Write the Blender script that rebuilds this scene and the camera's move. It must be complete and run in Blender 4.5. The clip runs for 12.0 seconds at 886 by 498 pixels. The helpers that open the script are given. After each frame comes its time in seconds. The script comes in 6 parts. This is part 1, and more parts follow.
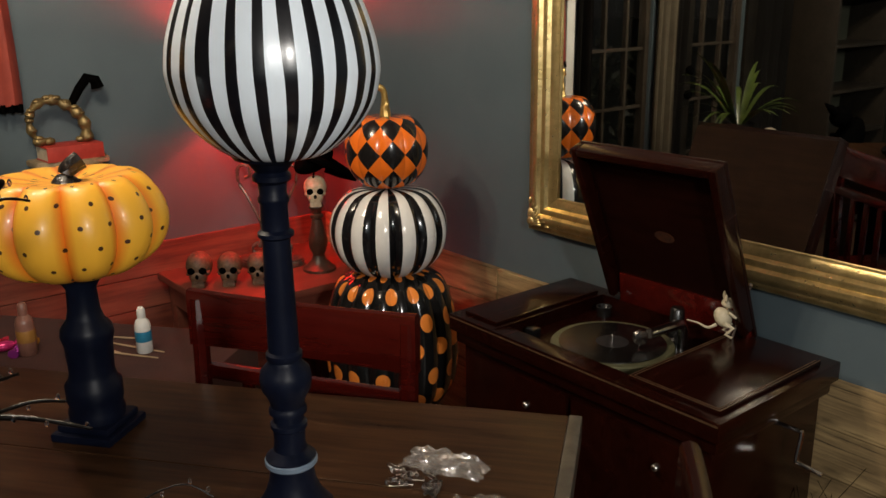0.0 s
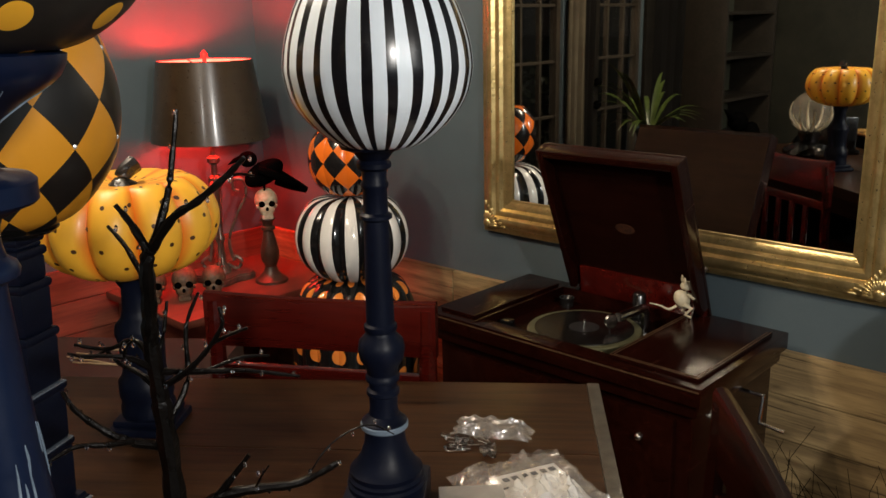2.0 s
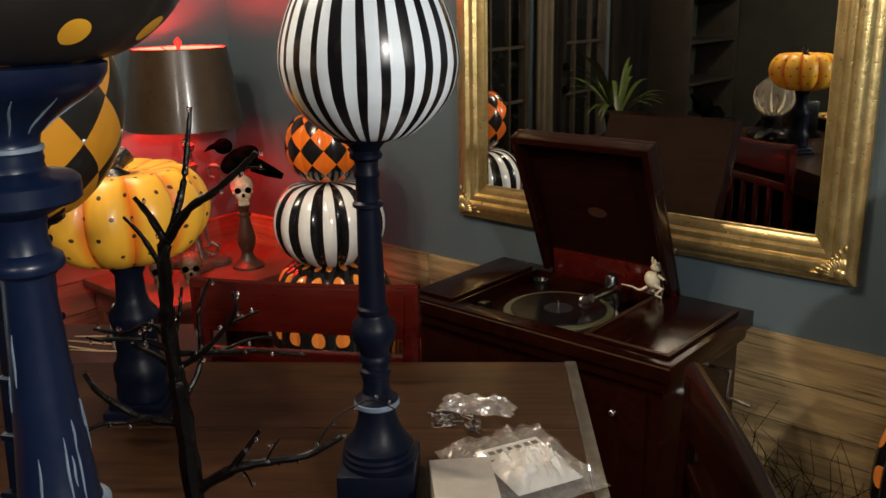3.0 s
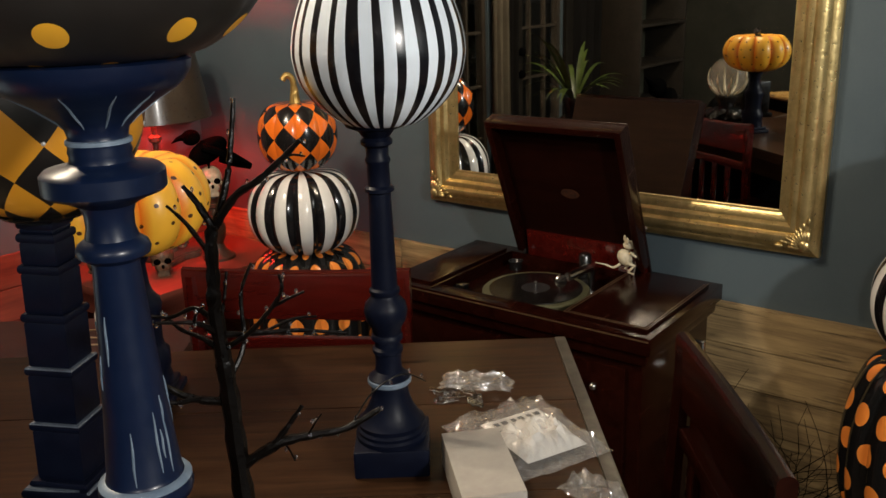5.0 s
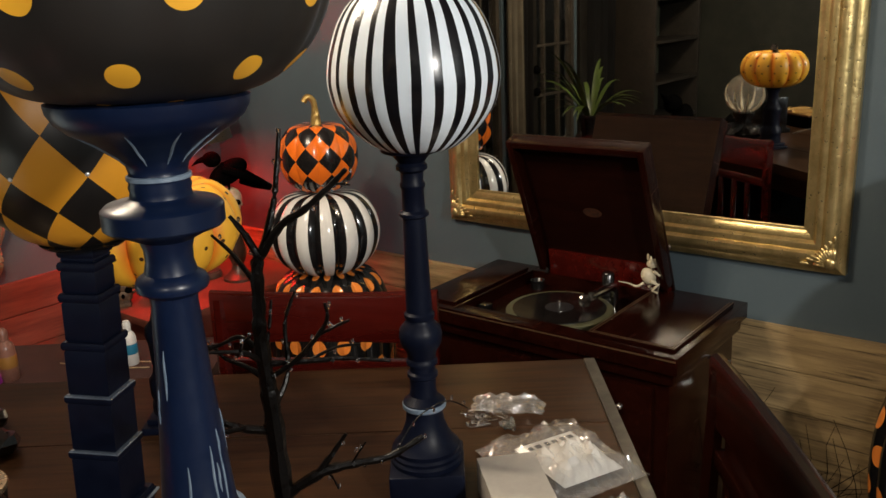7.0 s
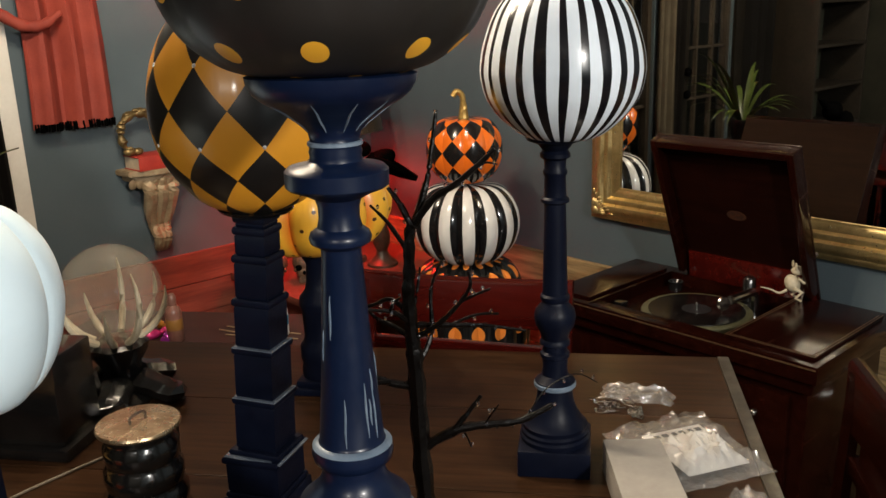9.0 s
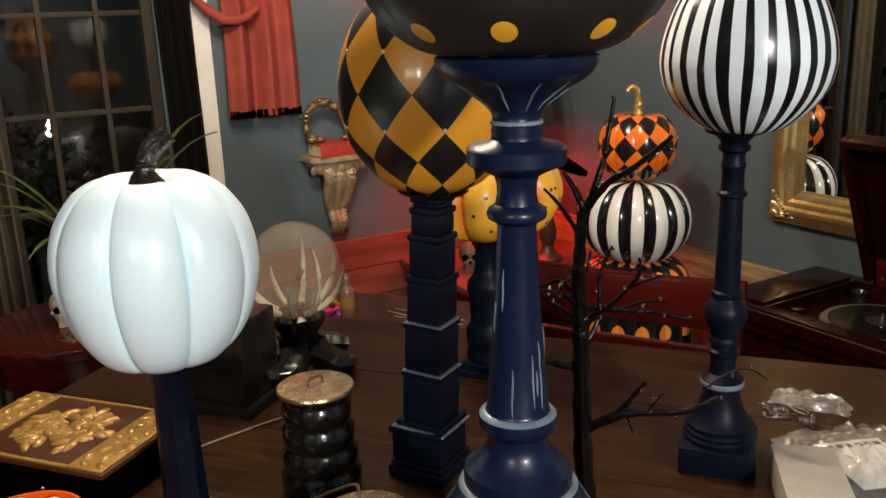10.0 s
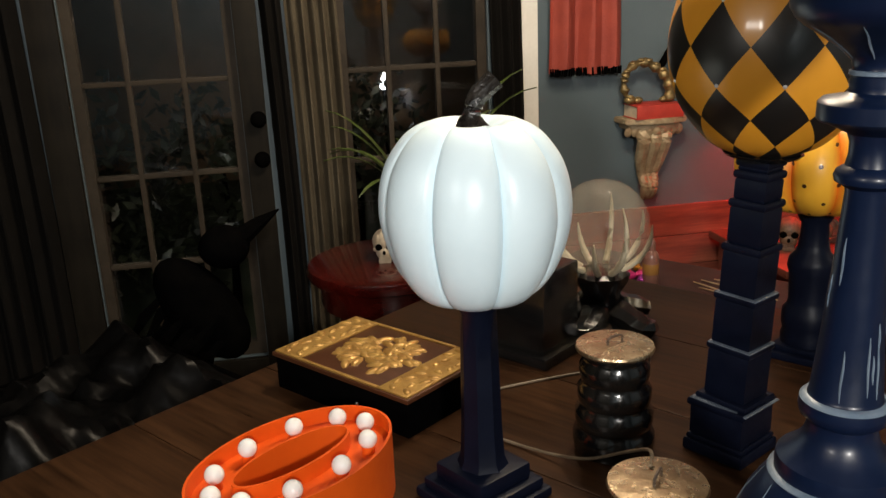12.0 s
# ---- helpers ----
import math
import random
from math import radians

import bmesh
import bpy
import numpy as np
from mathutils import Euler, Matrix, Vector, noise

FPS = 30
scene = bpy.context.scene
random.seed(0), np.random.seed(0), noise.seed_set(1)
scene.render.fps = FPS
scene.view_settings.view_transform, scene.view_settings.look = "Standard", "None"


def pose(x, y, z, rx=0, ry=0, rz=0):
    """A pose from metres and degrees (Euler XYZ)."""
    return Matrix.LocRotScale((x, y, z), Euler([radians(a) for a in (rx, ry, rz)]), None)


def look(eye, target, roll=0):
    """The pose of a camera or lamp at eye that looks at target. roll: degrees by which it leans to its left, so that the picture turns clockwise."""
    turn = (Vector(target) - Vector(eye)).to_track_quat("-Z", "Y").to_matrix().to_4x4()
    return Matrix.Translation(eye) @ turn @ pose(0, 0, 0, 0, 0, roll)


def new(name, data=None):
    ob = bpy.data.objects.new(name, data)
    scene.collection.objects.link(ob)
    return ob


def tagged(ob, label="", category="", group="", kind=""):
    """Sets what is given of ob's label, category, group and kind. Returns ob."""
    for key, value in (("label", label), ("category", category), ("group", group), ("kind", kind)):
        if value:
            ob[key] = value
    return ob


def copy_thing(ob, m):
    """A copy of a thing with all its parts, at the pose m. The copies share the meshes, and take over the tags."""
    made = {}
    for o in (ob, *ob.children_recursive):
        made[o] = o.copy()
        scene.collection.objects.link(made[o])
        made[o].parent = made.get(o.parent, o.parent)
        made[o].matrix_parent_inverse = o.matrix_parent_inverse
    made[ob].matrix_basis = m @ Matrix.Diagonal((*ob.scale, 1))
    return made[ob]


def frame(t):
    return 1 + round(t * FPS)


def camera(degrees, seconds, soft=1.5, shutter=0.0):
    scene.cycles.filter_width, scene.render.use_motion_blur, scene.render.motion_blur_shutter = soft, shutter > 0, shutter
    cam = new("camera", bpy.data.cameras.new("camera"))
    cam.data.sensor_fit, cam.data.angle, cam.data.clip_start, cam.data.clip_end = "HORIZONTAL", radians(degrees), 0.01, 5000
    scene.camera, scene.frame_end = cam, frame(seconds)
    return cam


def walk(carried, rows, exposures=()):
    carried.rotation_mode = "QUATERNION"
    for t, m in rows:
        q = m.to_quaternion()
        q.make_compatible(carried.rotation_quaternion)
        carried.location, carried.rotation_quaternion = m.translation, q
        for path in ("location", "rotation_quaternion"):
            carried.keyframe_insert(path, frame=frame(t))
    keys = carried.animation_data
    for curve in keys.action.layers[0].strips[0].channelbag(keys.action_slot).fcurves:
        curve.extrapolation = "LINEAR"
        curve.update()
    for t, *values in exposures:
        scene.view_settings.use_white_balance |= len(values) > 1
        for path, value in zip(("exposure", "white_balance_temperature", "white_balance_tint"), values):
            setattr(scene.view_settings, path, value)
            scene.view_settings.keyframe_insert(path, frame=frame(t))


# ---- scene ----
cam = camera(54.1, 12.0)
PATH = [
    (0, (-0.039, -0.019, 1.614), (1.164, 1.48, 1.061), -0.8),
    (0.5, (-0.106, 0.001, 1.612), (1.176, 1.437, 1.073), -0.9),
    (1, (-0.18, 0.021, 1.604), (1.162, 1.406, 1.073), -0.9),
    (1.5, (-0.242, 0.031, 1.598), (1.135, 1.382, 1.071), -1.1),
    (2, (-0.301, 0.043, 1.602), (1.1, 1.375, 1.086), -1.2),
    (2.5, (-0.349, 0.044, 1.615), (1.081, 1.331, 1.07), -1.5),
    (3, (-0.359, 0.026, 1.62), (1.084, 1.297, 1.066), -1.2),
    (3.5, (-0.346, 0.012, 1.618), (1.077, 1.301, 1.056), -0.6),
    (3.7, (-0.354, 0.009, 1.62), (1.076, 1.284, 1.048), -0.6),
    (5.5, (-0.459, 0.075, 1.629), (1.063, 1.236, 1.049), -2.3),
    (6, (-0.457, 0.083, 1.631), (1.066, 1.248, 1.062), -2.6),
    (6.5, (-0.466, 0.092, 1.636), (1.059, 1.265, 1.09), -2.4),
    (6.7, (-0.458, 0.09, 1.639), (1.059, 1.273, 1.092), -2.5),
    (8.3, (-0.507, 0.051, 1.636), (0.891, 1.38, 1.106), -2.0),
    (8.5, (-0.509, 0.049, 1.635), (0.863, 1.404, 1.103), -2.1),
    (9, (-0.516, 0.04, 1.632), (0.771, 1.475, 1.097), -2.0),
    (9.5, (-0.527, 0.027, 1.627), (0.59, 1.601, 1.102), -2.2),
    (10, (-0.541, 0.022, 1.622), (0.445, 1.681, 1.095), -2.1),
    (10.5, (-0.549, 0.019, 1.615), (0.286, 1.751, 1.065), -2.2),
    (11, (-0.548, 0.022, 1.613), (0.145, 1.814, 1.058), -2.5),
    (11.5, (-0.547, 0.034, 1.608), (-0.009, 1.875, 1.042), -2.5),
    (12, (-0.55, 0.037, 1.606), (-0.211, 1.921, 1.027), -2.5),
]
walk(cam, [(t, look(eye, target, roll)) for t, eye, target, roll in PATH],
     [(0, 0.20), (2.5, 0.36), (6.5, 0.40), (8.5, 0.47), (10, 0.52), (12, 0.52)])

# ---- world and lights ----
LAMP_Z = 1.38
CX, CY = 0.16, 1.68
world = bpy.data.worlds.new("night")
scene.world = world
world.use_nodes = True
world.node_tree.nodes["Background"].inputs[0].default_value = (0.0022, 0.0018, 0.0014, 1)
world.node_tree.nodes["Background"].inputs[1].default_value = 1.0


def lamp(name, kind, m, watts, colour, size):
    data = bpy.data.lights.new(name, kind)
    data.energy, data.color = watts, colour
    if kind == "AREA":
        data.shape, data.size = "DISK", size
    else:
        data.shadow_soft_size = size
    ob = new(name, data)
    ob.matrix_world = m
    return ob


# three warm bulbs of the chandelier over the table, two ceiling bulbs far to the side and behind, and the red bulb in the corner
for k in range(3):
    a = k * 2.0944 + 0.4
    lamp("warm_bulb", "POINT", pose(CX + 0.20 * math.cos(a), CY + 0.20 * math.sin(a), 2.41), 37, (1.0, 0.84, 0.64), 0.035)
SPOTS = ((-0.50, -1.90, 165), (-1.95, -0.60, 32))
for x, y, watts in SPOTS:
    lamp("ceiling_bulb", "POINT", pose(x, y, 2.30), watts, (1.0, 0.95, 0.89), 0.09)
lamp("red_bulb", "POINT", pose(1.46, 2.90, LAMP_Z), 20, (1.0, 0.025, 0.018), 0.03)


# ---- materials ----
def material(name, colour=(0.5, 0.5, 0.5), rough=0.5, metal=0.0, coat=0.0, shine=0.5):
    m = bpy.data.materials.new(name)
    m.use_nodes = True
    b = m.node_tree.nodes["Principled BSDF"]
    b.inputs["Base Color"].default_value = (*colour, 1)
    b.inputs["Roughness"].default_value = rough
    b.inputs["Metallic"].default_value = metal
    b.inputs["Coat Weight"].default_value = coat
    b.inputs["Specular IOR Level"].default_value = shine
    b.inputs["Coat Roughness"].default_value = 0.12
    return m


def bsdf(m):
    return m.node_tree.nodes["Principled BSDF"]


def node(m, kind, operation="", data_type="", noise_dimensions=""):
    n = m.node_tree.nodes.new(kind)
    if operation:
        n.operation = operation
    if data_type:
        n.data_type = data_type
    if noise_dimensions:
        n.noise_dimensions = noise_dimensions
    return n


def wire(m, a, b):
    m.node_tree.links.new(a, b)


def put(m, socket, value):
    """Set a socket from another socket or a value."""
    if isinstance(value, bpy.types.NodeSocket):
        wire(m, value, socket)
    else:
        socket.default_value = value


def calc(m, op, a, b=0.0, c=0.0):
    n = node(m, "ShaderNodeMath", operation=op)
    for i, v in enumerate((a, b, c)):
        put(m, n.inputs[i], v)
    return n.outputs[0]


def mix(m, fac, a, b):
    n = node(m, "ShaderNodeMix", data_type="RGBA")
    put(m, n.inputs[0], fac)
    for i, v in ((6, a), (7, b)):
        put(m, n.inputs[i], (*v, 1) if isinstance(v, tuple) else v)
    return n.outputs[2]


def coords(m, which="Object", scale=(1, 1, 1)):
    n = node(m, "ShaderNodeTexCoord")
    mp = node(m, "ShaderNodeMapping")
    mp.inputs["Scale"].default_value = scale
    wire(m, n.outputs[which], mp.inputs["Vector"])
    return mp.outputs[0]


def noise_of(m, vec, scale, detail=4.0, rough=0.55):
    n = node(m, "ShaderNodeTexNoise")
    n.inputs["Scale"].default_value, n.inputs["Detail"].default_value, n.inputs["Roughness"].default_value = scale, detail, rough
    wire(m, vec, n.inputs["Vector"])
    return n.outputs["Fac"]


def ramp(m, fac, lo, hi):
    n = node(m, "ShaderNodeMapRange")
    put(m, n.inputs[0], fac)
    n.inputs[1].default_value, n.inputs[2].default_value = lo, hi
    return n.outputs[0]


def bump(m, height, strength=0.2, dist=0.002):
    n = node(m, "ShaderNodeBump")
    n.inputs["Strength"].default_value, n.inputs["Distance"].default_value = strength, dist
    put(m, n.inputs["Height"], height)
    wire(m, n.outputs[0], bsdf(m).inputs["Normal"])


def varied(name, a, b, scale=8.0, rough=0.5, metal=0.0, coat=0.0, relief=0.15, dist=0.002, fine=90.0, shine=0.5):
    """A surface that varies between two colours at a large scale, with fine relief and uneven gloss."""
    m = material(name, a, rough, metal, coat, shine)
    vec = coords(m)
    big, small = noise_of(m, vec, scale), noise_of(m, vec, fine)
    f = ramp(m, calc(m, "ADD", calc(m, "MULTIPLY", big, 0.75), calc(m, "MULTIPLY", small, 0.25)), 0.35, 0.65)
    wire(m, mix(m, f, a, b), bsdf(m).inputs["Base Color"])
    wire(m, calc(m, "ADD", rough - 0.08, calc(m, "MULTIPLY", small, 0.16)), bsdf(m).inputs["Roughness"])
    bump(m, small, relief, dist)
    return m


def wood(name, a, b, grain=(3, 40, 40), rough=0.4, coat=0.0, relief=0.2, scale=1.0):
    """Wood with grain along x of the object."""
    m = material(name, a, rough, 0, coat, 0.35)
    vec = coords(m, "Object", tuple(g * scale for g in grain))
    fine = noise_of(m, vec, 1.6, 6, 0.65)
    broad = noise_of(m, coords(m, "Object", (1.2, 7, 7)), 1.5, 3)
    f = ramp(m, calc(m, "ADD", calc(m, "MULTIPLY", fine, 0.6), calc(m, "MULTIPLY", broad, 0.4)), 0.36, 0.64)
    wire(m, mix(m, f, a, b), bsdf(m).inputs["Base Color"])
    wire(m, calc(m, "ADD", rough - 0.1, calc(m, "MULTIPLY", fine, 0.2)), bsdf(m).inputs["Roughness"])
    bump(m, fine, relief, 0.0015)
    return m


def uv(m):
    s = node(m, "ShaderNodeSeparateXYZ")
    wire(m, node(m, "ShaderNodeUVMap").outputs[0], s.inputs[0])
    return s.outputs[0], s.outputs[1]


def worn(m, base, dirt=(0.05, 0.03, 0.02), amount=0.25):
    """Lay a little grime over a painted colour."""
    f = ramp(m, noise_of(m, coords(m), 14, 5, 0.6), 0.52, 0.8)
    return mix(m, calc(m, "MULTIPLY", f, amount), base, dirt)


def striped(name, white, black, count, share, wobble=0.0, rough=0.22, coat=0.4):
    m = material(name, white, rough, 0, coat)
    u, v = uv(m)
    off = calc(m, "MULTIPLY", calc(m, "SUBTRACT", noise_of(m, coords(m, "UV", (count * 0.9, 1.2, 1)), 1.0, 1), 0.5), wobble)
    f = calc(m, "FRACT", calc(m, "ADD", calc(m, "MULTIPLY", u, count), off))
    edge = calc(m, "GREATER_THAN", calc(m, "ABSOLUTE", calc(m, "SUBTRACT", f, 0.5)), 0.5 - share / 2)
    wire(m, worn(m, mix(m, edge, white, black), amount=0.08), bsdf(m).inputs["Base Color"])
    return m


def harlequin(name, light, dark, around, rows, rough=0.3, shift=0.0):
    m = material(name, light, rough, 0, 0.25)
    u, v = uv(m)
    a, b = calc(m, "MULTIPLY", u, around), calc(m, "MULTIPLY_ADD", v, rows, shift)
    p = calc(m, "FLOOR", calc(m, "ADD", a, b))
    q = calc(m, "FLOOR", calc(m, "SUBTRACT", a, b))
    k = calc(m, "MODULO", calc(m, "ABSOLUTE", calc(m, "ADD", p, 0.0)), 2.0)
    j = calc(m, "MODULO", calc(m, "ABSOLUTE", calc(m, "ADD", q, 0.0)), 2.0)
    same = calc(m, "COMPARE", k, j, 0.1)
    # rows of whole lozenges, alternately light and dark
    wire(m, worn(m, mix(m, same, light, dark), amount=0.12), bsdf(m).inputs["Base Color"])
    return m


def dotted(name, ground_colour, dot, around, rows, radius, aspect, rough=0.3, shade=None, coat=0.3, shift=0.0):
    """Round painted dots in staggered rows. aspect: a cell's height over its width on the surface."""
    m = material(name, ground_colour, rough, 0, coat)
    u, v = uv(m)
    row = calc(m, "MULTIPLY_ADD", v, rows, shift)
    half = calc(m, "MULTIPLY", calc(m, "MODULO", calc(m, "FLOOR", row), 2.0), 0.5)
    col = calc(m, "ADD", calc(m, "MULTIPLY", u, around), half)
    cell = node(m, "ShaderNodeTexWhiteNoise", noise_dimensions="2D")
    comb = node(m, "ShaderNodeCombineXYZ")
    wire(m, calc(m, "FLOOR", col), comb.inputs[0])
    wire(m, calc(m, "FLOOR", row), comb.inputs[1])
    wire(m, comb.outputs[0], cell.inputs["Vector"])
    jx = calc(m, "MULTIPLY", calc(m, "SUBTRACT", cell.outputs["Value"], 0.5), 0.22)
    x = calc(m, "ADD", calc(m, "SUBTRACT", calc(m, "FRACT", col), 0.5), jx)
    y = calc(m, "MULTIPLY", calc(m, "SUBTRACT", calc(m, "FRACT", row), 0.5), aspect)
    r = calc(m, "SQRT", calc(m, "ADD", calc(m, "MULTIPLY", x, x), calc(m, "MULTIPLY", y, y)))
    base = ground_colour
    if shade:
        # deeper colour in the grooves between the ribs, v up
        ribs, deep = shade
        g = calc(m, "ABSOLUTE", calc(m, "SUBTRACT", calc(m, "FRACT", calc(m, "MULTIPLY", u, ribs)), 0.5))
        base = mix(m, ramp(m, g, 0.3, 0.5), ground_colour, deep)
    wire(m, worn(m, mix(m, calc(m, "LESS_THAN", r, radius), base, dot), amount=0.1), bsdf(m).inputs["Base Color"])
    return m


def glass(name, colour=(1, 1, 1), rough=0.02, ior=1.45):
    m = material(name, colour, rough)
    bsdf(m).inputs["Transmission Weight"].default_value = 1.0
    bsdf(m).inputs["IOR"].default_value = ior
    return m


def emitter(name, colour, strength):
    m = material(name, colour)
    bsdf(m).inputs["Emission Color"].default_value = (*colour, 1)
    bsdf(m).inputs["Emission Strength"].default_value = strength
    return m


WALL = varied("teal_grey_wall_paint", (0.066, 0.092, 0.106), (0.083, 0.112, 0.127), 3, 0.5, relief=0.12, fine=160)
CEIL = varied("dull_white_ceiling", (0.10, 0.095, 0.09), (0.13, 0.125, 0.12), 3, 0.8)
FLOOR = wood("dark_floor_boards", (0.05, 0.028, 0.016), (0.09, 0.05, 0.03), rough=0.45)
PLANK = wood("weathered_plank", (0.13, 0.085, 0.042), (0.48, 0.34, 0.16), (2.2, 26, 26), 0.6, relief=0.8)
# dark cracks and knots along the planks
crack = ramp(PLANK, noise_of(PLANK, coords(PLANK, "Object", (1.3, 30, 30)), 2.2, 7, 0.7), 0.56, 0.68)
knots = ramp(PLANK, noise_of(PLANK, coords(PLANK, "Object", (3.0, 9, 9)), 1.7, 4), 0.60, 0.74)
plain = bsdf(PLANK).inputs["Base Color"].links[0].from_socket
wire(PLANK, mix(PLANK, calc(PLANK, "MAXIMUM", calc(PLANK, "MULTIPLY", crack, 0.85), calc(PLANK, "MULTIPLY", knots, 0.6)), plain, (0.035, 0.022, 0.012)), bsdf(PLANK).inputs["Base Color"])
# north wall planks: the corner lamp's red light is put into their colour
REDLIT_PLANK = wood("plank_with_red_lamp_glow", (0.08, 0.018, 0.012), (0.23, 0.062, 0.036), (2.2, 26, 26), 0.6, relief=0.8)
TABLE = wood("dark_table_top", (0.012, 0.0054, 0.0023), (0.056, 0.0255, 0.0110), (3, 45, 45), 0.32, relief=0.18)
bsdf(TABLE).inputs["Specular IOR Level"].default_value = 0.13
TRIM = varied("worn_table_edging", (0.05, 0.042, 0.033), (0.13, 0.115, 0.09), 26, 0.35, 0.3)
MAHOG = wood("red_mahogany", (0.034, 0.0024, 0.0014), (0.066, 0.0046, 0.0026), (3, 30, 30), 0.22, 0.5, relief=0.06)
bsdf(MAHOG).inputs["Coat Roughness"].default_value = 0.06
GRAM = wood("gramophone_and_shaded_chair_mahogany", (0.0065, 0.0010, 0.0005), (0.0170, 0.0030, 0.0014), (3, 34, 34), 0.24, 0.16, relief=0.03)
bsdf(GRAM).inputs["Specular IOR Level"].default_value = 0.16
NAVY = varied("navy_paint", (0.0022, 0.0036, 0.0105), (0.0038, 0.0058, 0.0150), 20, 0.42, relief=0.12, shine=0.15)
NAVYG = varied("glossy_navy_paint", (0.0022, 0.0066, 0.024), (0.0036, 0.0096, 0.032), 12, 0.34, coat=0.08, relief=0.06, shine=0.35)
RUBBED = varied("pale_rubbed_edge", (0.085, 0.125, 0.175), (0.19, 0.24, 0.30), 30, 0.4)
RUBDIM = varied("dim_rubbed_edge", (0.05, 0.065, 0.09), (0.10, 0.12, 0.15), 30, 0.4)
GOLD = varied("gilt_frame", (0.74, 0.57, 0.26), (0.50, 0.37, 0.15), 25, 0.30, 0.85, relief=0.3, dist=0.003)
BLACK = varied("black_lacquer", (0.004, 0.004, 0.0045), (0.010, 0.009, 0.008), 15, 0.22, coat=0.3)
BLACKM = varied("matt_black", (0.0010, 0.0010, 0.0011), (0.0022, 0.0020, 0.0018), 20, 0.8, shine=0.0)
WHITEP = varied("white_pumpkin_paint", (0.76, 0.91, 0.98), (0.72, 0.88, 0.96), 6, 0.34, relief=0.05)
WHITET = varied("white_gloss_trim", (0.72, 0.70, 0.64), (0.62, 0.60, 0.54), 8, 0.4)
MIRROR = material("mirror_glass", (0.86, 0.88, 0.86), 0.015, 1.0)


# ---- mesh helpers ----
def part(name, bm, mat, parent=None, label="", m=None, smooth=True):
    """Link a bmesh as one mesh object under a thing or a part."""
    me = bpy.data.meshes.new(name)
    bm.to_mesh(me)
    bm.free()
    me.materials.append(mat)
    if smooth:
        for p in me.polygons:
            p.use_smooth = True
        me.set_sharp_from_angle(angle=radians(38))
    ob = new(name, me)
    if parent:
        ob.parent = parent
    if m is not None:
        ob.matrix_basis = m
    if label:
        ob["label"] = label
    return ob


def thing(name, m, label, category, group="", kind=""):
    ob = new(name)
    ob.matrix_basis = m
    ob.empty_display_size = 0.05
    return tagged(ob, label, category, group, kind)


def box(bm, x0, x1, y0, y1, z0, z1, bevel=0.0, m=None):
    """A box with rounded edges, added to bm."""
    verts = bmesh.ops.create_cube(bm, size=1.0)["verts"]
    for v in verts:
        v.co = Vector(((x0 + x1) / 2 + v.co.x * (x1 - x0), (y0 + y1) / 2 + v.co.y * (y1 - y0), (z0 + z1) / 2 + v.co.z * (z1 - z0)))
    if bevel:
        edges = list({e for v in verts for e in v.link_edges})
        out = bmesh.ops.bevel(bm, geom=edges, offset=bevel, segments=2, affect="EDGES", profile=0.6)
        verts = list({v for fc in out["faces"] for v in fc.verts} | {v for v in verts if v.is_valid})
    if m is not None:
        bmesh.ops.transform(bm, matrix=m, verts=verts)
    return bm


def boxed(x0, x1, y0, y1, z0, z1, bevel=0.0, m=None):
    return box(bmesh.new(), x0, x1, y0, y1, z0, z1, bevel, m)


def lathe(rows, seg=40, ribs=0, depth=0.0, power=1.0, bm=None, cx=0.0, cy=0.0, square=False):
    """Turn a profile of (radius, height) rows, lowest first, with a UV of turn and height. ribs: pumpkin ribs of that depth."""
    bm = bm or bmesh.new()
    layer = bm.loops.layers.uv.verify()
    rings = []
    for i, (r, z) in enumerate(rows):
        ring = []
        for k in range(seg):
            a = 2 * math.pi * (k + (0.5 if square else 0)) / seg
            q = r
            if ribs:
                q = r * (1 - depth + depth * abs(math.sin(a * ribs / 2)) ** power)
            ring.append(bm.verts.new((cx + q * math.cos(a), cy + q * math.sin(a), z)))
        rings.append(ring)
    n = len(rows) - 1
    for i in range(n):
        for k in range(seg):
            fc = bm.faces.new((rings[i][k], rings[i][(k + 1) % seg], rings[i + 1][(k + 1) % seg], rings[i + 1][k]))
            for lp, (du, dv) in zip(fc.loops, ((0, 0), (1, 0), (1, 1), (0, 1))):
                lp[layer].uv = ((k + du) / seg, (i + dv) / n)
    for ring, flip in ((rings[0], True), (rings[-1], False)):
        if (ring[0].co - ring[seg // 2].co).length > 1e-4:
            bm.faces.new(reversed(ring) if flip else ring)
    return bm


def smooth_rows(points, steps=6):
    """A smooth profile through (radius, height) points."""
    out = []
    p = [points[0], *points, points[-1]]
    for i in range(1, len(p) - 2):
        for s in range(steps):
            t = s / steps
            w = []
            for k in (0, 1):
                a, b, c, d = (p[i + j][k] for j in (-1, 0, 1, 2))
                w.append(0.5 * (2 * b + (c - a) * t + (2 * a - 5 * b + 4 * c - d) * t * t + (3 * b - a - 3 * c + d) * t ** 3))
            out.append((max(w[0], 0.0005), w[1]))
    out.append(points[-1])
    return out


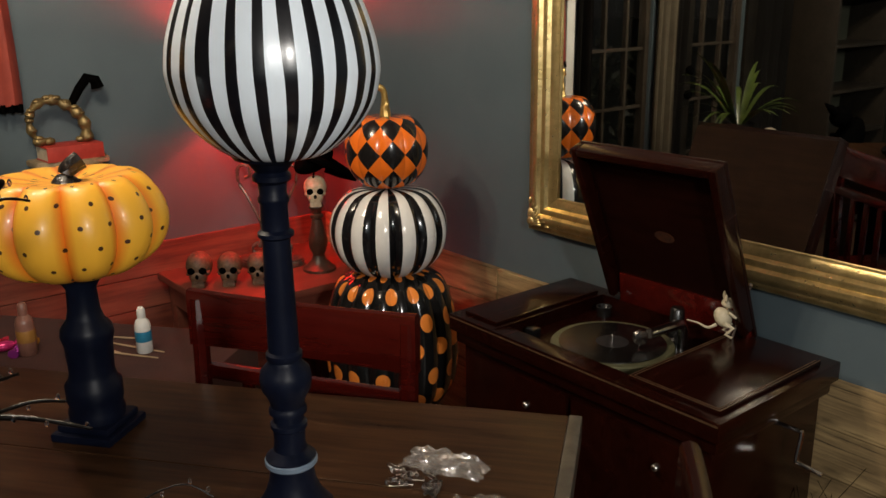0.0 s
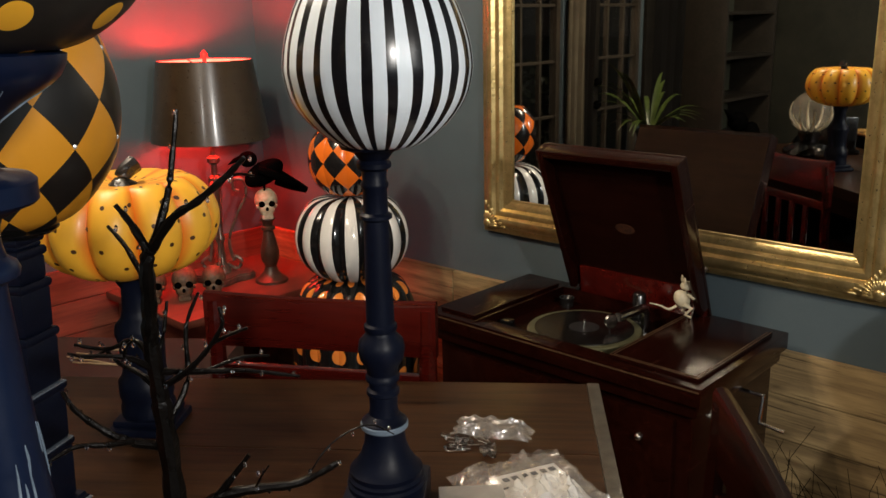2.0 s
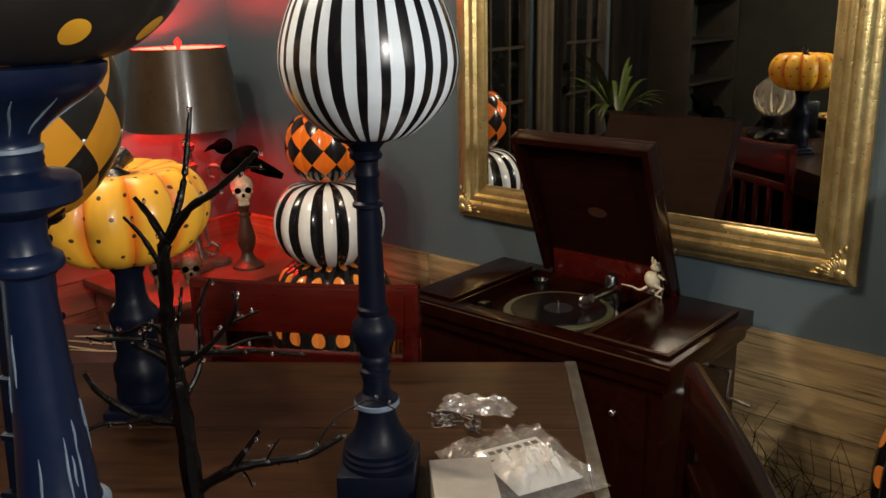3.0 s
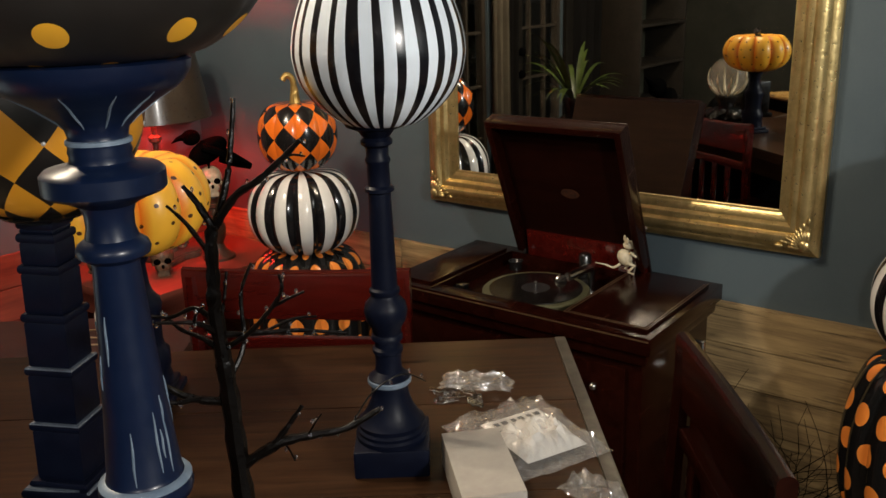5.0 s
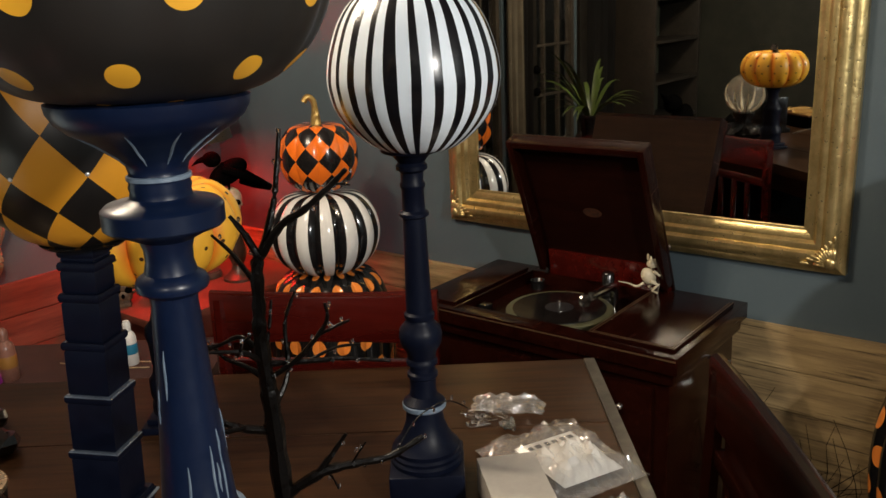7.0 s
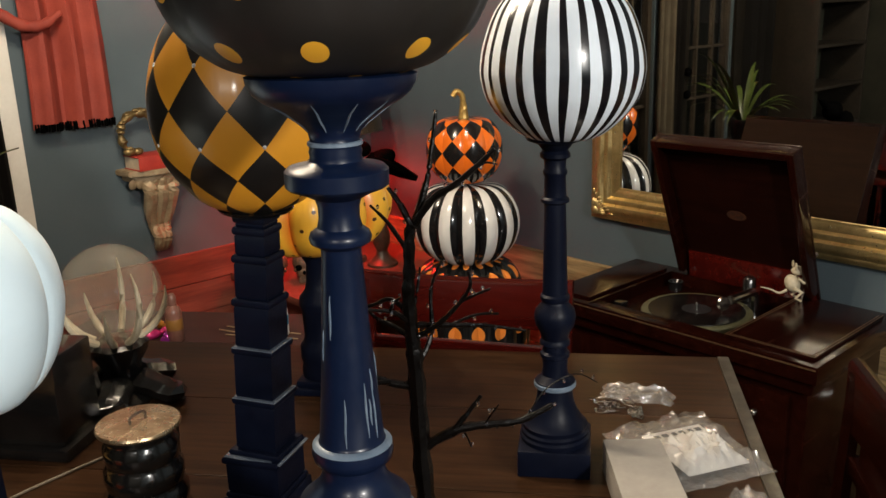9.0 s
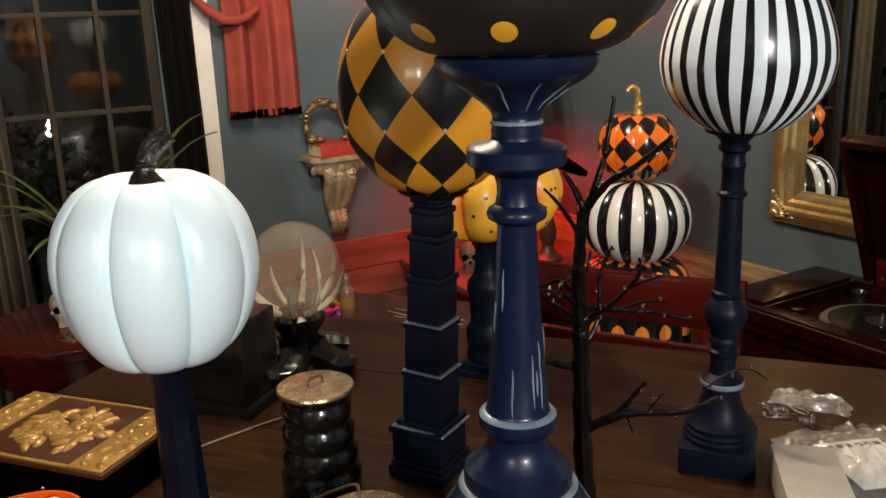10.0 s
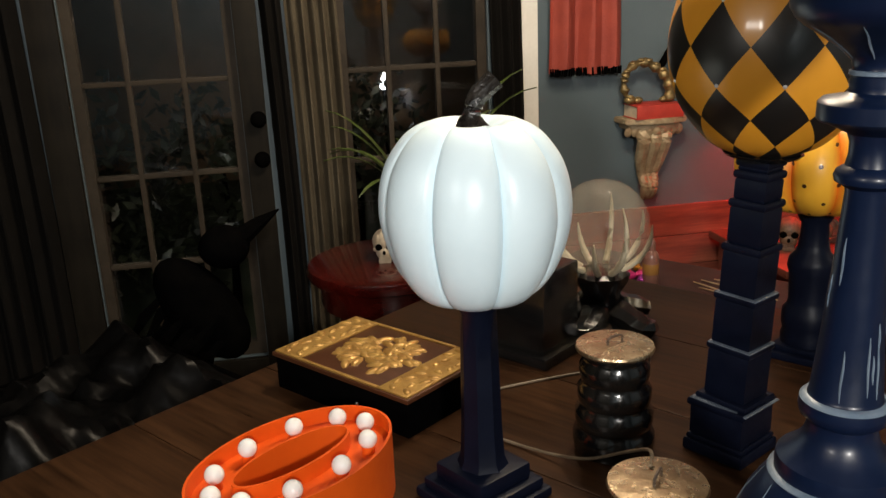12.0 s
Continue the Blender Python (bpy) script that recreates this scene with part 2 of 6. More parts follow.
def pumpkin_rows(r, h, low=0.35, flat=0.3, dent=0.08, n=34, egg=0.0):
    """The profile of a pumpkin of that radius and height that sits on z = 0; low: foot's share of the radius; egg: wider above."""
    rows = []
    for i in range(n + 1):
        a = -math.pi / 2 + math.pi * i / n
        c, s = max(math.cos(a), 0.0), math.sin(a)
        q = c ** (1 - flat)
        z = 0.5 + 0.5 * math.copysign(abs(s) ** (1 + 0.1 * flat), s)
        q *= 1 + egg * s * (1 if s < 0 else 0.2)
        if s > 0.75:
            z -= dent * ((s - 0.75) / 0.25) ** 2
        rows.append((max(r * q, 0.012 if i in (0, n) else 0.014), h * z))
    return rows


def tube(path, radius, seg=7, bm=None, cap=True):
    """A tube along points; radius: a number or one for each point."""
    bm = bm or bmesh.new()
    pts = [Vector(p) for p in path]
    rad = radius if isinstance(radius, (list, tuple)) else [radius] * len(pts)
    up, rings = Vector((0.13, 0.21, 1)).normalized(), []
    for i, p in enumerate(pts):
        d = (pts[min(i + 1, len(pts) - 1)] - pts[max(i - 1, 0)]).normalized()
        a = d.cross(up if abs(d.dot(up)) < 0.97 else Vector((1, 0, 0))).normalized()
        b = d.cross(a)
        rings.append([bm.verts.new(p + (a * math.cos(2 * math.pi * k / seg) + b * math.sin(2 * math.pi * k / seg)) * rad[i]) for k in range(seg)])
    for a, b in zip(rings, rings[1:]):
        for k in range(seg):
            bm.faces.new((a[k], a[(k + 1) % seg], b[(k + 1) % seg], b[k]))
    if cap:
        bm.faces.new(reversed(rings[0]))
        bm.faces.new(rings[-1])
    bmesh.ops.recalc_face_normals(bm, faces=bm.faces)
    return bm


def ball(r, m=None, bm=None, scale=(1, 1, 1), u=20, v=12):
    bm = bm or bmesh.new()
    mat = (m or Matrix()) @ Matrix.Diagonal((*scale, 1))
    bmesh.ops.create_uvsphere(bm, u_segments=u, v_segments=v, radius=r, matrix=mat)
    return bm


def curve_points(points, steps=8):
    """A smooth path through points."""
    p = [Vector(q) for q in (points[0], *points, points[-1])]
    out = []
    for i in range(1, len(p) - 2):
        for s in range(steps):
            t = s / steps
            a, b, c, d = p[i - 1], p[i], p[i + 1], p[i + 2]
            out.append(0.5 * (2 * b + (c - a) * t + (2 * a - 5 * b + 4 * c - d) * t * t + (3 * b - a - 3 * c + d) * t ** 3))
    return out + [p[-1]]


def slab(outline, z0, z1, bevel=0.0):
    """A flat piece with an outline in x and y."""
    bm = bmesh.new()
    low = [bm.verts.new((x, y, z0)) for x, y in outline]
    high = [bm.verts.new((x, y, z1)) for x, y in outline]
    n = len(outline)
    bm.faces.new(list(reversed(low)))
    bm.faces.new(high)
    for i in range(n):
        bm.faces.new((low[i], low[(i + 1) % n], high[(i + 1) % n], high[i]))
    bmesh.ops.recalc_face_normals(bm, faces=bm.faces)
    if bevel:
        bmesh.ops.bevel(bm, geom=list(bm.edges), offset=bevel, segments=2, affect="EDGES")
    return bm


# ---- the room ----
WX, WY, TOP = 1.86, 3.15, 2.60
LX, FY = -2.6, -2.4
WAIN = 0.745


def structure(name, bm, mat, label, category):
    return tagged(part(name, bm, mat, smooth=False), label, category, kind="structure")


structure("floor", boxed(LX - 0.1, WX + 0.1, FY - 0.1, WY + 0.1, -0.1, 0.0), FLOOR, "dark stained wooden board floor", "floor")
structure("ceiling", boxed(LX - 0.1, WX + 0.1, FY - 0.1, WY + 0.1, TOP, TOP + 0.1), CEIL, "dull white plaster ceiling", "ceiling")
structure("wall_east", boxed(WX, WX + 0.1, FY, WY, 0, TOP), WALL, "teal grey painted wall", "wall")
# near-black olive stands in for the lack of light on the west wall
DIMWALL = wood("west_wall_with_dimness", (0.010, 0.010, 0.006), (0.022, 0.021, 0.013), (30, 3, 3), 0.55)
structure("wall_west", boxed(LX - 0.1, LX, FY, WY, 0, TOP), DIMWALL, "wall at the dim end of the room, the dimness put into its colour", "wall")
structure("wall_south", boxed(LX, WX, FY - 0.1, FY, 0, TOP), WALL, "teal grey painted wall behind the table", "wall")

# the north wall with two tall glazed openings
OPEN = ((-1.233, -0.68), (-0.335, 0.205))
SILL, HEAD = 0.30, 2.20
bm = bmesh.new()
box(bm, LX, OPEN[0][0], WY, WY + 0.1, 0, TOP)
box(bm, OPEN[0][1], OPEN[1][0], WY, WY + 0.1, 0, TOP)
box(bm, OPEN[1][1], WX, WY, WY + 0.1, 0, TOP)
for a, b in OPEN:
    box(bm, a, b, WY, WY + 0.1, 0, SILL)
    box(bm, a, b, WY, WY + 0.1, HEAD, TOP)
structure("wall_north", bm, WALL, "teal grey painted wall with tall windows", "wall")

GLASS = glass("dark_window_glass", (0.9, 0.92, 0.95), 0.03)
FRAME = varied("grey_painted_window_bars", (0.022, 0.0165, 0.011), (0.036, 0.027, 0.018), 9, 0.6, shine=0.15)


def window(name, a, b):
    win = thing(name, pose(0, 0, 0), "tall window with slim painted glazing bars, night outside", "window", kind="structure")
    fr = bmesh.new()
    for x0, x1 in ((a, a + 0.035), (b - 0.035, b)):
        box(fr, x0, x1, WY + 0.02, WY + 0.07, SILL, HEAD)
    for z0, z1 in ((SILL, SILL + 0.05), (HEAD - 0.05, HEAD)):
        box(fr, a + 0.035, b - 0.035, WY + 0.02, WY + 0.07, z0, z1)
    part("window_frame", fr, FRAME, win, smooth=False)
    zs = [0.685, 1.009, 1.333, 1.657, 1.981]
    xs = [a + (b - a) * k / 3 for k in (1, 2)]
    for x in xs:
        part("glazing_bar", boxed(x - 0.009, x + 0.009, WY + 0.028, WY + 0.062, SILL + 0.05, HEAD - 0.05, 0.003), FRAME, win)
    for z in zs:
        part("glazing_bar", boxed(a + 0.035, b - 0.035, WY + 0.03, WY + 0.06, z - 0.009, z + 0.009, 0.003), FRAME, win)
    cols, rows = [a + 0.035, *xs, b - 0.035], [SILL + 0.05, *zs, HEAD - 0.05]
    for x0, x1 in zip(cols, cols[1:]):
        for z0, z1 in zip(rows, rows[1:]):
            pane = part("pane", boxed(x0, x1, WY + 0.043, WY + 0.047, z0, z1), GLASS, win, smooth=False)
            pane.visible_shadow = False


window("window_1", *OPEN[0])
# the left opening is a glazed door: worn stiles and two dark knobs
STILE = wood("worn_olive_door_paint", (0.0055, 0.0044, 0.003), (0.0125, 0.010, 0.0066), (30, 30, 3), 0.6)
bsdf(STILE).inputs["Specular IOR Level"].default_value = 0.1
door = thing("door_1", pose(0, 0, 0), "worn olive painted glazed door with dark round knobs", "door", kind="structure")
part("stile", boxed(-1.335, -1.235, WY - 0.030, WY - 0.002, 0, HEAD + 0.08, 0.004), STILE, door)
part("stile", boxed(-0.678, -0.598, WY - 0.030, WY - 0.002, 0, HEAD + 0.08, 0.004), STILE, door)
part("head_rail", boxed(-1.2345, -0.6785, WY - 0.030, WY - 0.002, HEAD + 0.0005, HEAD + 0.08, 0.004), STILE, door)
part("lock_rail", boxed(-1.2345, -0.6785, WY - 0.030, WY - 0.002, 0, SILL - 0.0005, 0.004), STILE, door)
for z in (1.055, 1.195):
    part("knob", ball(0.028, pose(-0.625, WY - 0.060, z), scale=(1, 0.8, 1), u=18, v=12), BLACKM, door, "dark round knob")
    part("knob_neck", tube([(-0.625, WY - 0.0295, z), (-0.625, WY - 0.045, z)], 0.010, 10), BLACKM, door)
window("window_2", *OPEN[1])
structure("ground", boxed(-60, 60, WY + 0.1, 90, -0.25, -0.2), varied("night_lawn", (0.02, 0.03, 0.012), (0.04, 0.05, 0.02), 2, 0.9), "dark lawn outside the windows at night", "ground")


# plank wainscot on two walls
def wainscot(name, along, start, end):
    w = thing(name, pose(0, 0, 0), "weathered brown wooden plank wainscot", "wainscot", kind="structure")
    rnd = random.Random(name)
    z, row = 0.0, 0
    while z < WAIN - 0.01:
        h = 0.1242
        x = start
        while x < end - 0.01:
            n = min(x + rnd.uniform(0.7, 1.3), end)
            if end - n < 0.25:
                n = end
            t = 0.018 + rnd.uniform(0, 0.005)
            bm = boxed(0, n - x - 0.002, -t, 0, 0, h - 0.003, 0.002)
            m = pose(x, WY, z) if along == "x" else pose(WX, x + (n - x), z, 0, 0, -90)
            part("plank", bm, (PLANK if along == "y" else REDLIT_PLANK), w, m=m, smooth=False)
            x = n
        z, row = z + h, row + 1


wainscot("wainscot_east", "y", FY, WY - 0.025)
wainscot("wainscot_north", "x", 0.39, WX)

# white casing beside the window
structure("trim", boxed(0.327, 0.387, WY - 0.025, WY - 0.001, 0, 2.3, 0.004), WHITET, "white painted window casing", "trim")


# ---- main table ----
TZ = 0.96
TM = pose(0.934, 0.838, 0, 0, 0, 128.5)   # x along the far edge, y towards the camera's side
TL, TW = 1.50, 1.32


def dining_table():
    t = thing("dining_table", TM, "large dark wooden table with a pale worn edging, covered with decorations", "table")
    n, w = 5, TW / 5
    for i in range(n):
        part("tabletop_board", boxed(0, TL - 0.022, i * w + 0.0008, (i + 1) * w - 0.0008, TZ - 0.04, TZ, 0.0015), TABLE, t, m=pose(0.022, 0, 0), smooth=False)
    part("edging", boxed(0, 0.0215, 0, TW, TZ - 0.042, TZ + 0.0015, 0.002), TRIM, t, "pale worn edging strip")
    part("apron", boxed(0.1, TL - 0.1, 0.10, 0.125, TZ - 0.14, TZ - 0.04), TABLE, t)
    part("apron", boxed(0.1, TL - 0.1, TW - 0.125, TW - 0.1, TZ - 0.14, TZ - 0.04), TABLE, t)
    for x in (0.1, TL - 0.18):
        for y in (0.10, TW - 0.18):
            part("leg", boxed(x, x + 0.08, y, y + 0.08, 0, TZ - 0.0405, 0.006), TABLE, t)
    return t


dining_table()


# ---- pumpkins on stands, on the table ----
STRIPE = striped("black_and_white_stripes", (0.82, 0.90, 0.97), (0.006, 0.006, 0.008), 25, 0.43, 0.65, 0.24, 0.2)
STRIPE2 = striped("broad_black_and_white_stripes", (0.74, 0.73, 0.70), (0.008, 0.008, 0.009), 14, 0.5, 0.05, 0.12)
HARL = harlequin("ochre_and_black_harlequin", (0.68, 0.29, 0.020), (0.009, 0.008, 0.0075), 10, 4.1, 0.42, -0.03)
HARL2 = harlequin("orange_and_black_harlequin", (0.78, 0.16, 0.014), (0.010, 0.009, 0.009), 10, 4, 0.2)
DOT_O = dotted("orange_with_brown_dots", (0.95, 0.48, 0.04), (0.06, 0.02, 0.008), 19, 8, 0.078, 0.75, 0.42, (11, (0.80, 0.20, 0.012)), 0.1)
DOT_B = dotted("black_with_ochre_dots", (0.012, 0.011, 0.010), (0.85, 0.42, 0.03), 9, 6, 0.135, 0.65, 0.5, None, 0.08, 1.0)
DOT_S = dotted("black_with_orange_dots", (0.008, 0.008, 0.008), (0.78, 0.24, 0.04), 16, 8, 0.27, 0.85, 0.12)
STEM = varied("dark_stem", (0.006, 0.005, 0.0045), (0.018, 0.014, 0.011), 60, 0.28, coat=0.3, relief=0.6, dist=0.004)
BRASS = varied("brass_stem", (0.50, 0.33, 0.10), (0.34, 0.21, 0.06), 40, 0.35, 0.7, relief=0.3)
GEM = material("cut_gem", (0.9, 0.9, 0.92), 0.08, 0.6)


def leaning(degrees, dx, dy):
    """A lean of the upright towards (dx, dy)."""
    return Matrix.Rotation(radians(degrees), 4, (-dy, dx, 0))


def stem(parent, z, r, h, mat, lean=0.5, name="stem", m=None):
    pts = curve_points([(0, 0, z - 0.008), (0, 0, z + h * 0.35), (h * 0.18 * lean, 0, z + h * 0.7), (h * 0.6 * lean, 0, z + h)], 5)
    n = len(pts)
    rad = [r * (1.5 - 1.0 * min(1, i / 5)) if i < 5 else r * (0.5 + 0.15 * (i - 5) / n) for i in range(n)]
    return part(name, tube(pts, rad, 9), mat, parent, m=m)


def post(parent, rows, mat, seg=36, name="post", m=None):
    return part(name, lathe(rows, seg), mat, parent, m=m)


def topiary(m, label):
    return thing("pumpkin_topiary", m, label, "pumpkin decoration", "pumpkins on stands on the table")


def square_step(parent, name, half, z0, z1, mat, bevel=0.003, turn=0.0):
    return part(name, boxed(-half, half, -half, half, z0, z1, bevel), mat, parent, m=pose(0, 0, 0, 0, 0, turn))


STRIPE_TURN = 4.0


# white pumpkin with black stripes on a turned navy post
def striped_topiary():
    t = topiary(pose(0.397, 0.819, TZ), "white pumpkin with irregular black stripes on a turned navy post")
    turn = 128.5 - 90
    square_step(t, "plinth", 0.0535, 0, 0.042, NAVY, 0.004, turn)
    rows = [(0.0515, 0.042), (0.0525, 0.0487), (0.0494, 0.0521), (0.0505, 0.0571), (0.0474, 0.0605), (0.0484, 0.0672), (0.0422, 0.073), (0.033, 0.0886), (0.0278, 0.104), (0.0263, 0.1171),
            (0.0263, 0.1233), (0.0299, 0.1258), (0.0299, 0.1353), (0.0263, 0.1385), (0.0196, 0.1448), (0.018, 0.1576), (0.0191, 0.1715), (0.0216, 0.1737), (0.0216, 0.1789), (0.018, 0.1821),
            (0.018, 0.1906), (0.0221, 0.1927), (0.0221, 0.198), (0.0196, 0.2012), (0.0216, 0.2107), (0.0283, 0.2223), (0.0304, 0.235), (0.0283, 0.2463), (0.0206, 0.2546), (0.0191, 0.2587),
            (0.0211, 0.2618), (0.0211, 0.267), (0.018, 0.2701), (0.0177, 0.2897), (0.0155, 0.3925), (0.0155, 0.4028), (0.0201, 0.4059), (0.0201, 0.4101), (0.0155, 0.4132), (0.0149, 0.4421),
            (0.017, 0.4452), (0.017, 0.4494), (0.0149, 0.4525), (0.0155, 0.4649), (0.0211, 0.469), (0.0211, 0.4742), (0.0175, 0.4783), (0.0247, 0.4876), (0.0391, 0.4928), (0.0421, 0.498)]
    p = post(t, rows, NAVY)
    part("ring", lathe([(0.0293, 0.1250), (0.0312, 0.1272), (0.0312, 0.1322), (0.0293, 0.1345)], 36), RUBBED, p, "pale rubbed ring")
    body = [(0.030, 0.0), (0.052, 0.004), (0.082, 0.027), (0.103, 0.055), (0.111, 0.083), (0.1115, 0.103), (0.106, 0.132), (0.091, 0.170), (0.068, 0.197), (0.042, 0.207), (0.015, 0.198)]
    part("pumpkin", lathe([(r, z + 0.494) for r, z in smooth_rows(body, 5)], 96, 12, 0.014), STRIPE, t, "white with glossy black stripes", m=pose(0.008, -0.006, 0, 0, 0, STRIPE_TURN))
    stem(t, 0.694, 0.014, 0.06, STEM)


# black pumpkin with ochre dots on a glossy navy baluster, the nearest of all
def dotted_topiary():
    t = topiary(pose(-0.136, 0.591, TZ), "black pumpkin with ochre dots on a glossy navy baluster")
    ln = leaning(0.5, 0.82, -0.58)
    part("plinth", lathe([(0.097, 0.0), (0.101, 0.005), (0.101, 0.020), (0.097, 0.026)], 44), NAVYG, t)
    rows = [(0.094, 0.014), (0.097, 0.030), (0.098, 0.060), (0.096, 0.075), (0.098, 0.082), (0.096, 0.110), (0.089, 0.165), (0.080, 0.200), (0.069, 0.227), (0.054, 0.252), (0.048, 0.257),
            (0.0485, 0.264), (0.0475, 0.270), (0.039, 0.277), (0.030, 0.287), (0.0265, 0.297), (0.0272, 0.304), (0.033, 0.309), (0.0345, 0.315), (0.0335, 0.321), (0.0285, 0.325), (0.0272, 0.328), (0.0232, 0.375), (0.0196, 0.425), (0.0160, 0.489),
            (0.0165, 0.4925), (0.0240, 0.497), (0.0250, 0.501), (0.0235, 0.505), (0.0180, 0.509), (0.0162, 0.517), (0.0165, 0.526), (0.0185, 0.532), (0.0300, 0.538), (0.0385, 0.541), (0.0405, 0.543), (0.0405, 0.5545), (0.0375, 0.5575), (0.0240, 0.5595), (0.0208, 0.562),
            (0.0200, 0.566), (0.0208, 0.569), (0.0200, 0.572), (0.0208, 0.575), (0.0192, 0.5785), (0.0205, 0.584), (0.0270, 0.591), (0.0400, 0.6005), (0.0530, 0.608), (0.0600, 0.614), (0.0640, 0.621), (0.0650, 0.627), (0.058, 0.630)]
    p = post(t, rows, NAVYG, 44, m=ln)
    # brushed pale strokes and rings
    part("ring", lathe([(0.0325, 0.3212), (0.0338, 0.3216), (0.0318, 0.3236), (0.0285, 0.3252)], 44), RUBBED, p, "pale brushed ring")
    part("ring", lathe([(0.0195, 0.5735), (0.0214, 0.5742), (0.0212, 0.5768), (0.0195, 0.5775)], 44), RUBBED, p, "pale brushed ring")
    part("ring", lathe([(0.0520, 0.2515), (0.0535, 0.2540), (0.0505, 0.2565), (0.0480, 0.2568)], 44), RUBBED, p, "pale brushed ring")
    rnd = random.Random(5)

    def radius_at(z):
        for (r0, z0), (r1, z1) in zip(rows, rows[1:]):
            if z0 <= z <= z1:
                return r0 + (r1 - r0) * (z - z0) / max(z1 - z0, 1e-6)
        return rows[-1][0]
    strokes = [(rnd.uniform(0, 6.28), z0, z0 + rnd.uniform(0.018, 0.05)) for z0 in (0.329, 0.332, 0.335, 0.34, 0.36, 0.38, 0.40, 0.42, 0.435, 0.33, 0.345, 0.37)]
    strokes += [(k * 0.62 + rnd.uniform(-0.1, 0.1), 0.586, 0.609) for k in range(10)]
    strokes += [(k * 0.52 + rnd.uniform(-0.08, 0.08), 0.12 + rnd.uniform(0, 0.05), 0.250) for k in range(14)]
    for a, z0, z1 in strokes:
        pts = []
        for k in range(7):
            z = z0 + (z1 - z0) * k / 6
            b = a + 0.012 * math.sin(k * 1.3 + a * 7)
            q = radius_at(z) + 0.0001
            pts.append((q * math.cos(b), q * math.sin(b), z))
        part("brush_stroke", tube(pts, [0.0003, 0.0007, 0.0009, 0.0010, 0.0009, 0.0007, 0.0003], 5), RUBBED, p)
    part("pumpkin", lathe([(r, z + 0.626) for r, z in smooth_rows([(0.03, 0.0), (0.062, 0.003), (0.085, 0.012), (0.108, 0.032), (0.122, 0.060), (0.128, 0.095), (0.122, 0.135), (0.102, 0.168), (0.070, 0.188), (0.040, 0.190), (0.012, 0.178)], 5)], 88, 11, 0.03, 0.7), DOT_B, t, "black with painted ochre dots", m=ln @ pose(0, 0, 0, 0, 0, 10.5))
    stem(t, 0.79, 0.016, 0.06, STEM, m=ln)


# harlequin pumpkin on a stepped tower
def harlequin_topiary():
    t = topiary(pose(0.033, 1.047, TZ), "ochre and black harlequin pumpkin with gems on a stepped navy tower")
    ln = leaning(2.6, 0.86, -0.50)
    sit = pose(0.022, -0.007, 0)
    tiers = [(0.060, 0.0, 0.018), (0.056, 0.018, 0.026), (0.052, 0.026, 0.070), (0.057, 0.070, 0.080), (0.050, 0.080, 0.088)]
    z = 0.088
    for k, half in enumerate((0.0425, 0.0400, 0.0370, 0.0340, 0.0315, 0.0300)):
        h = (0.077, 0.073, 0.068, 0.060, 0.038, 0.016)[k]
        tiers += [(half - 0.003, z, z + h - 0.010), (half, z + h - 0.010, z + h)]
        z += h
    for k, (half, z0, z1) in enumerate(tiers):
        r = half * 1.08
        part("tier", lathe([(r - 0.002, z0), (r, z0 + 0.003), (r, z1 - 0.003), (r - 0.002, z1)], 4, square=True), NAVY, t, m=(ln if k > 3 else pose(0, 0, 0)) @ pose(0, 0, 0, 0, 0, 30))
    for zz, r in ((0.0795, 0.0620), (0.1645, 0.0463), (0.2375, 0.0436)):
        part("worn_edge", lathe([(r - 0.003, zz - 0.002), (r - 0.0002, zz - 0.001), (r - 0.003, zz + 0.0008)], 4, square=True), RUBDIM, t, "pale rubbed edge", m=ln @ pose(0, 0, 0, 0, 0, 30))
    rows = smooth_rows([(0.042, 0.0), (0.067, 0.012), (0.090, 0.034), (0.110, 0.062), (0.121, 0.090), (0.1265, 0.125), (0.1245, 0.160), (0.114, 0.200), (0.092, 0.240), (0.060, 0.268), (0.028, 0.276), (0.010, 0.268)], 5)
    lift = z + 0.006
    part("collar", lathe([(0.032, z), (0.046, z + 0.003), (0.050, z + 0.007), (0.03, z + 0.009)], 32), BLACK, t, m=ln)
    pk = part("pumpkin", lathe([(r, q + lift) for r, q in rows], 120, 10, 0.012), HARL, t, "ochre and black lozenges", m=sit @ pose(0, 0, 0, 0, 0, 12.6))
    n = len(rows) - 1
    # gems where the lozenges meet
    for b in (1.5, 2.5):
        r, q = rows[round((b + 0.03) / 4.1 * n)]
        for k in range(10):
            a = 2 * math.pi * (k + 0.5) / 10
            part("gem", ball(0.0030, pose((r * 0.994 - 0.0006) * math.cos(a), (r * 0.994 - 0.0006) * math.sin(a), q + lift), u=8, v=6), GEM, pk)
    stem(t, lift + 0.270, 0.018, 0.06, STEM, m=sit)


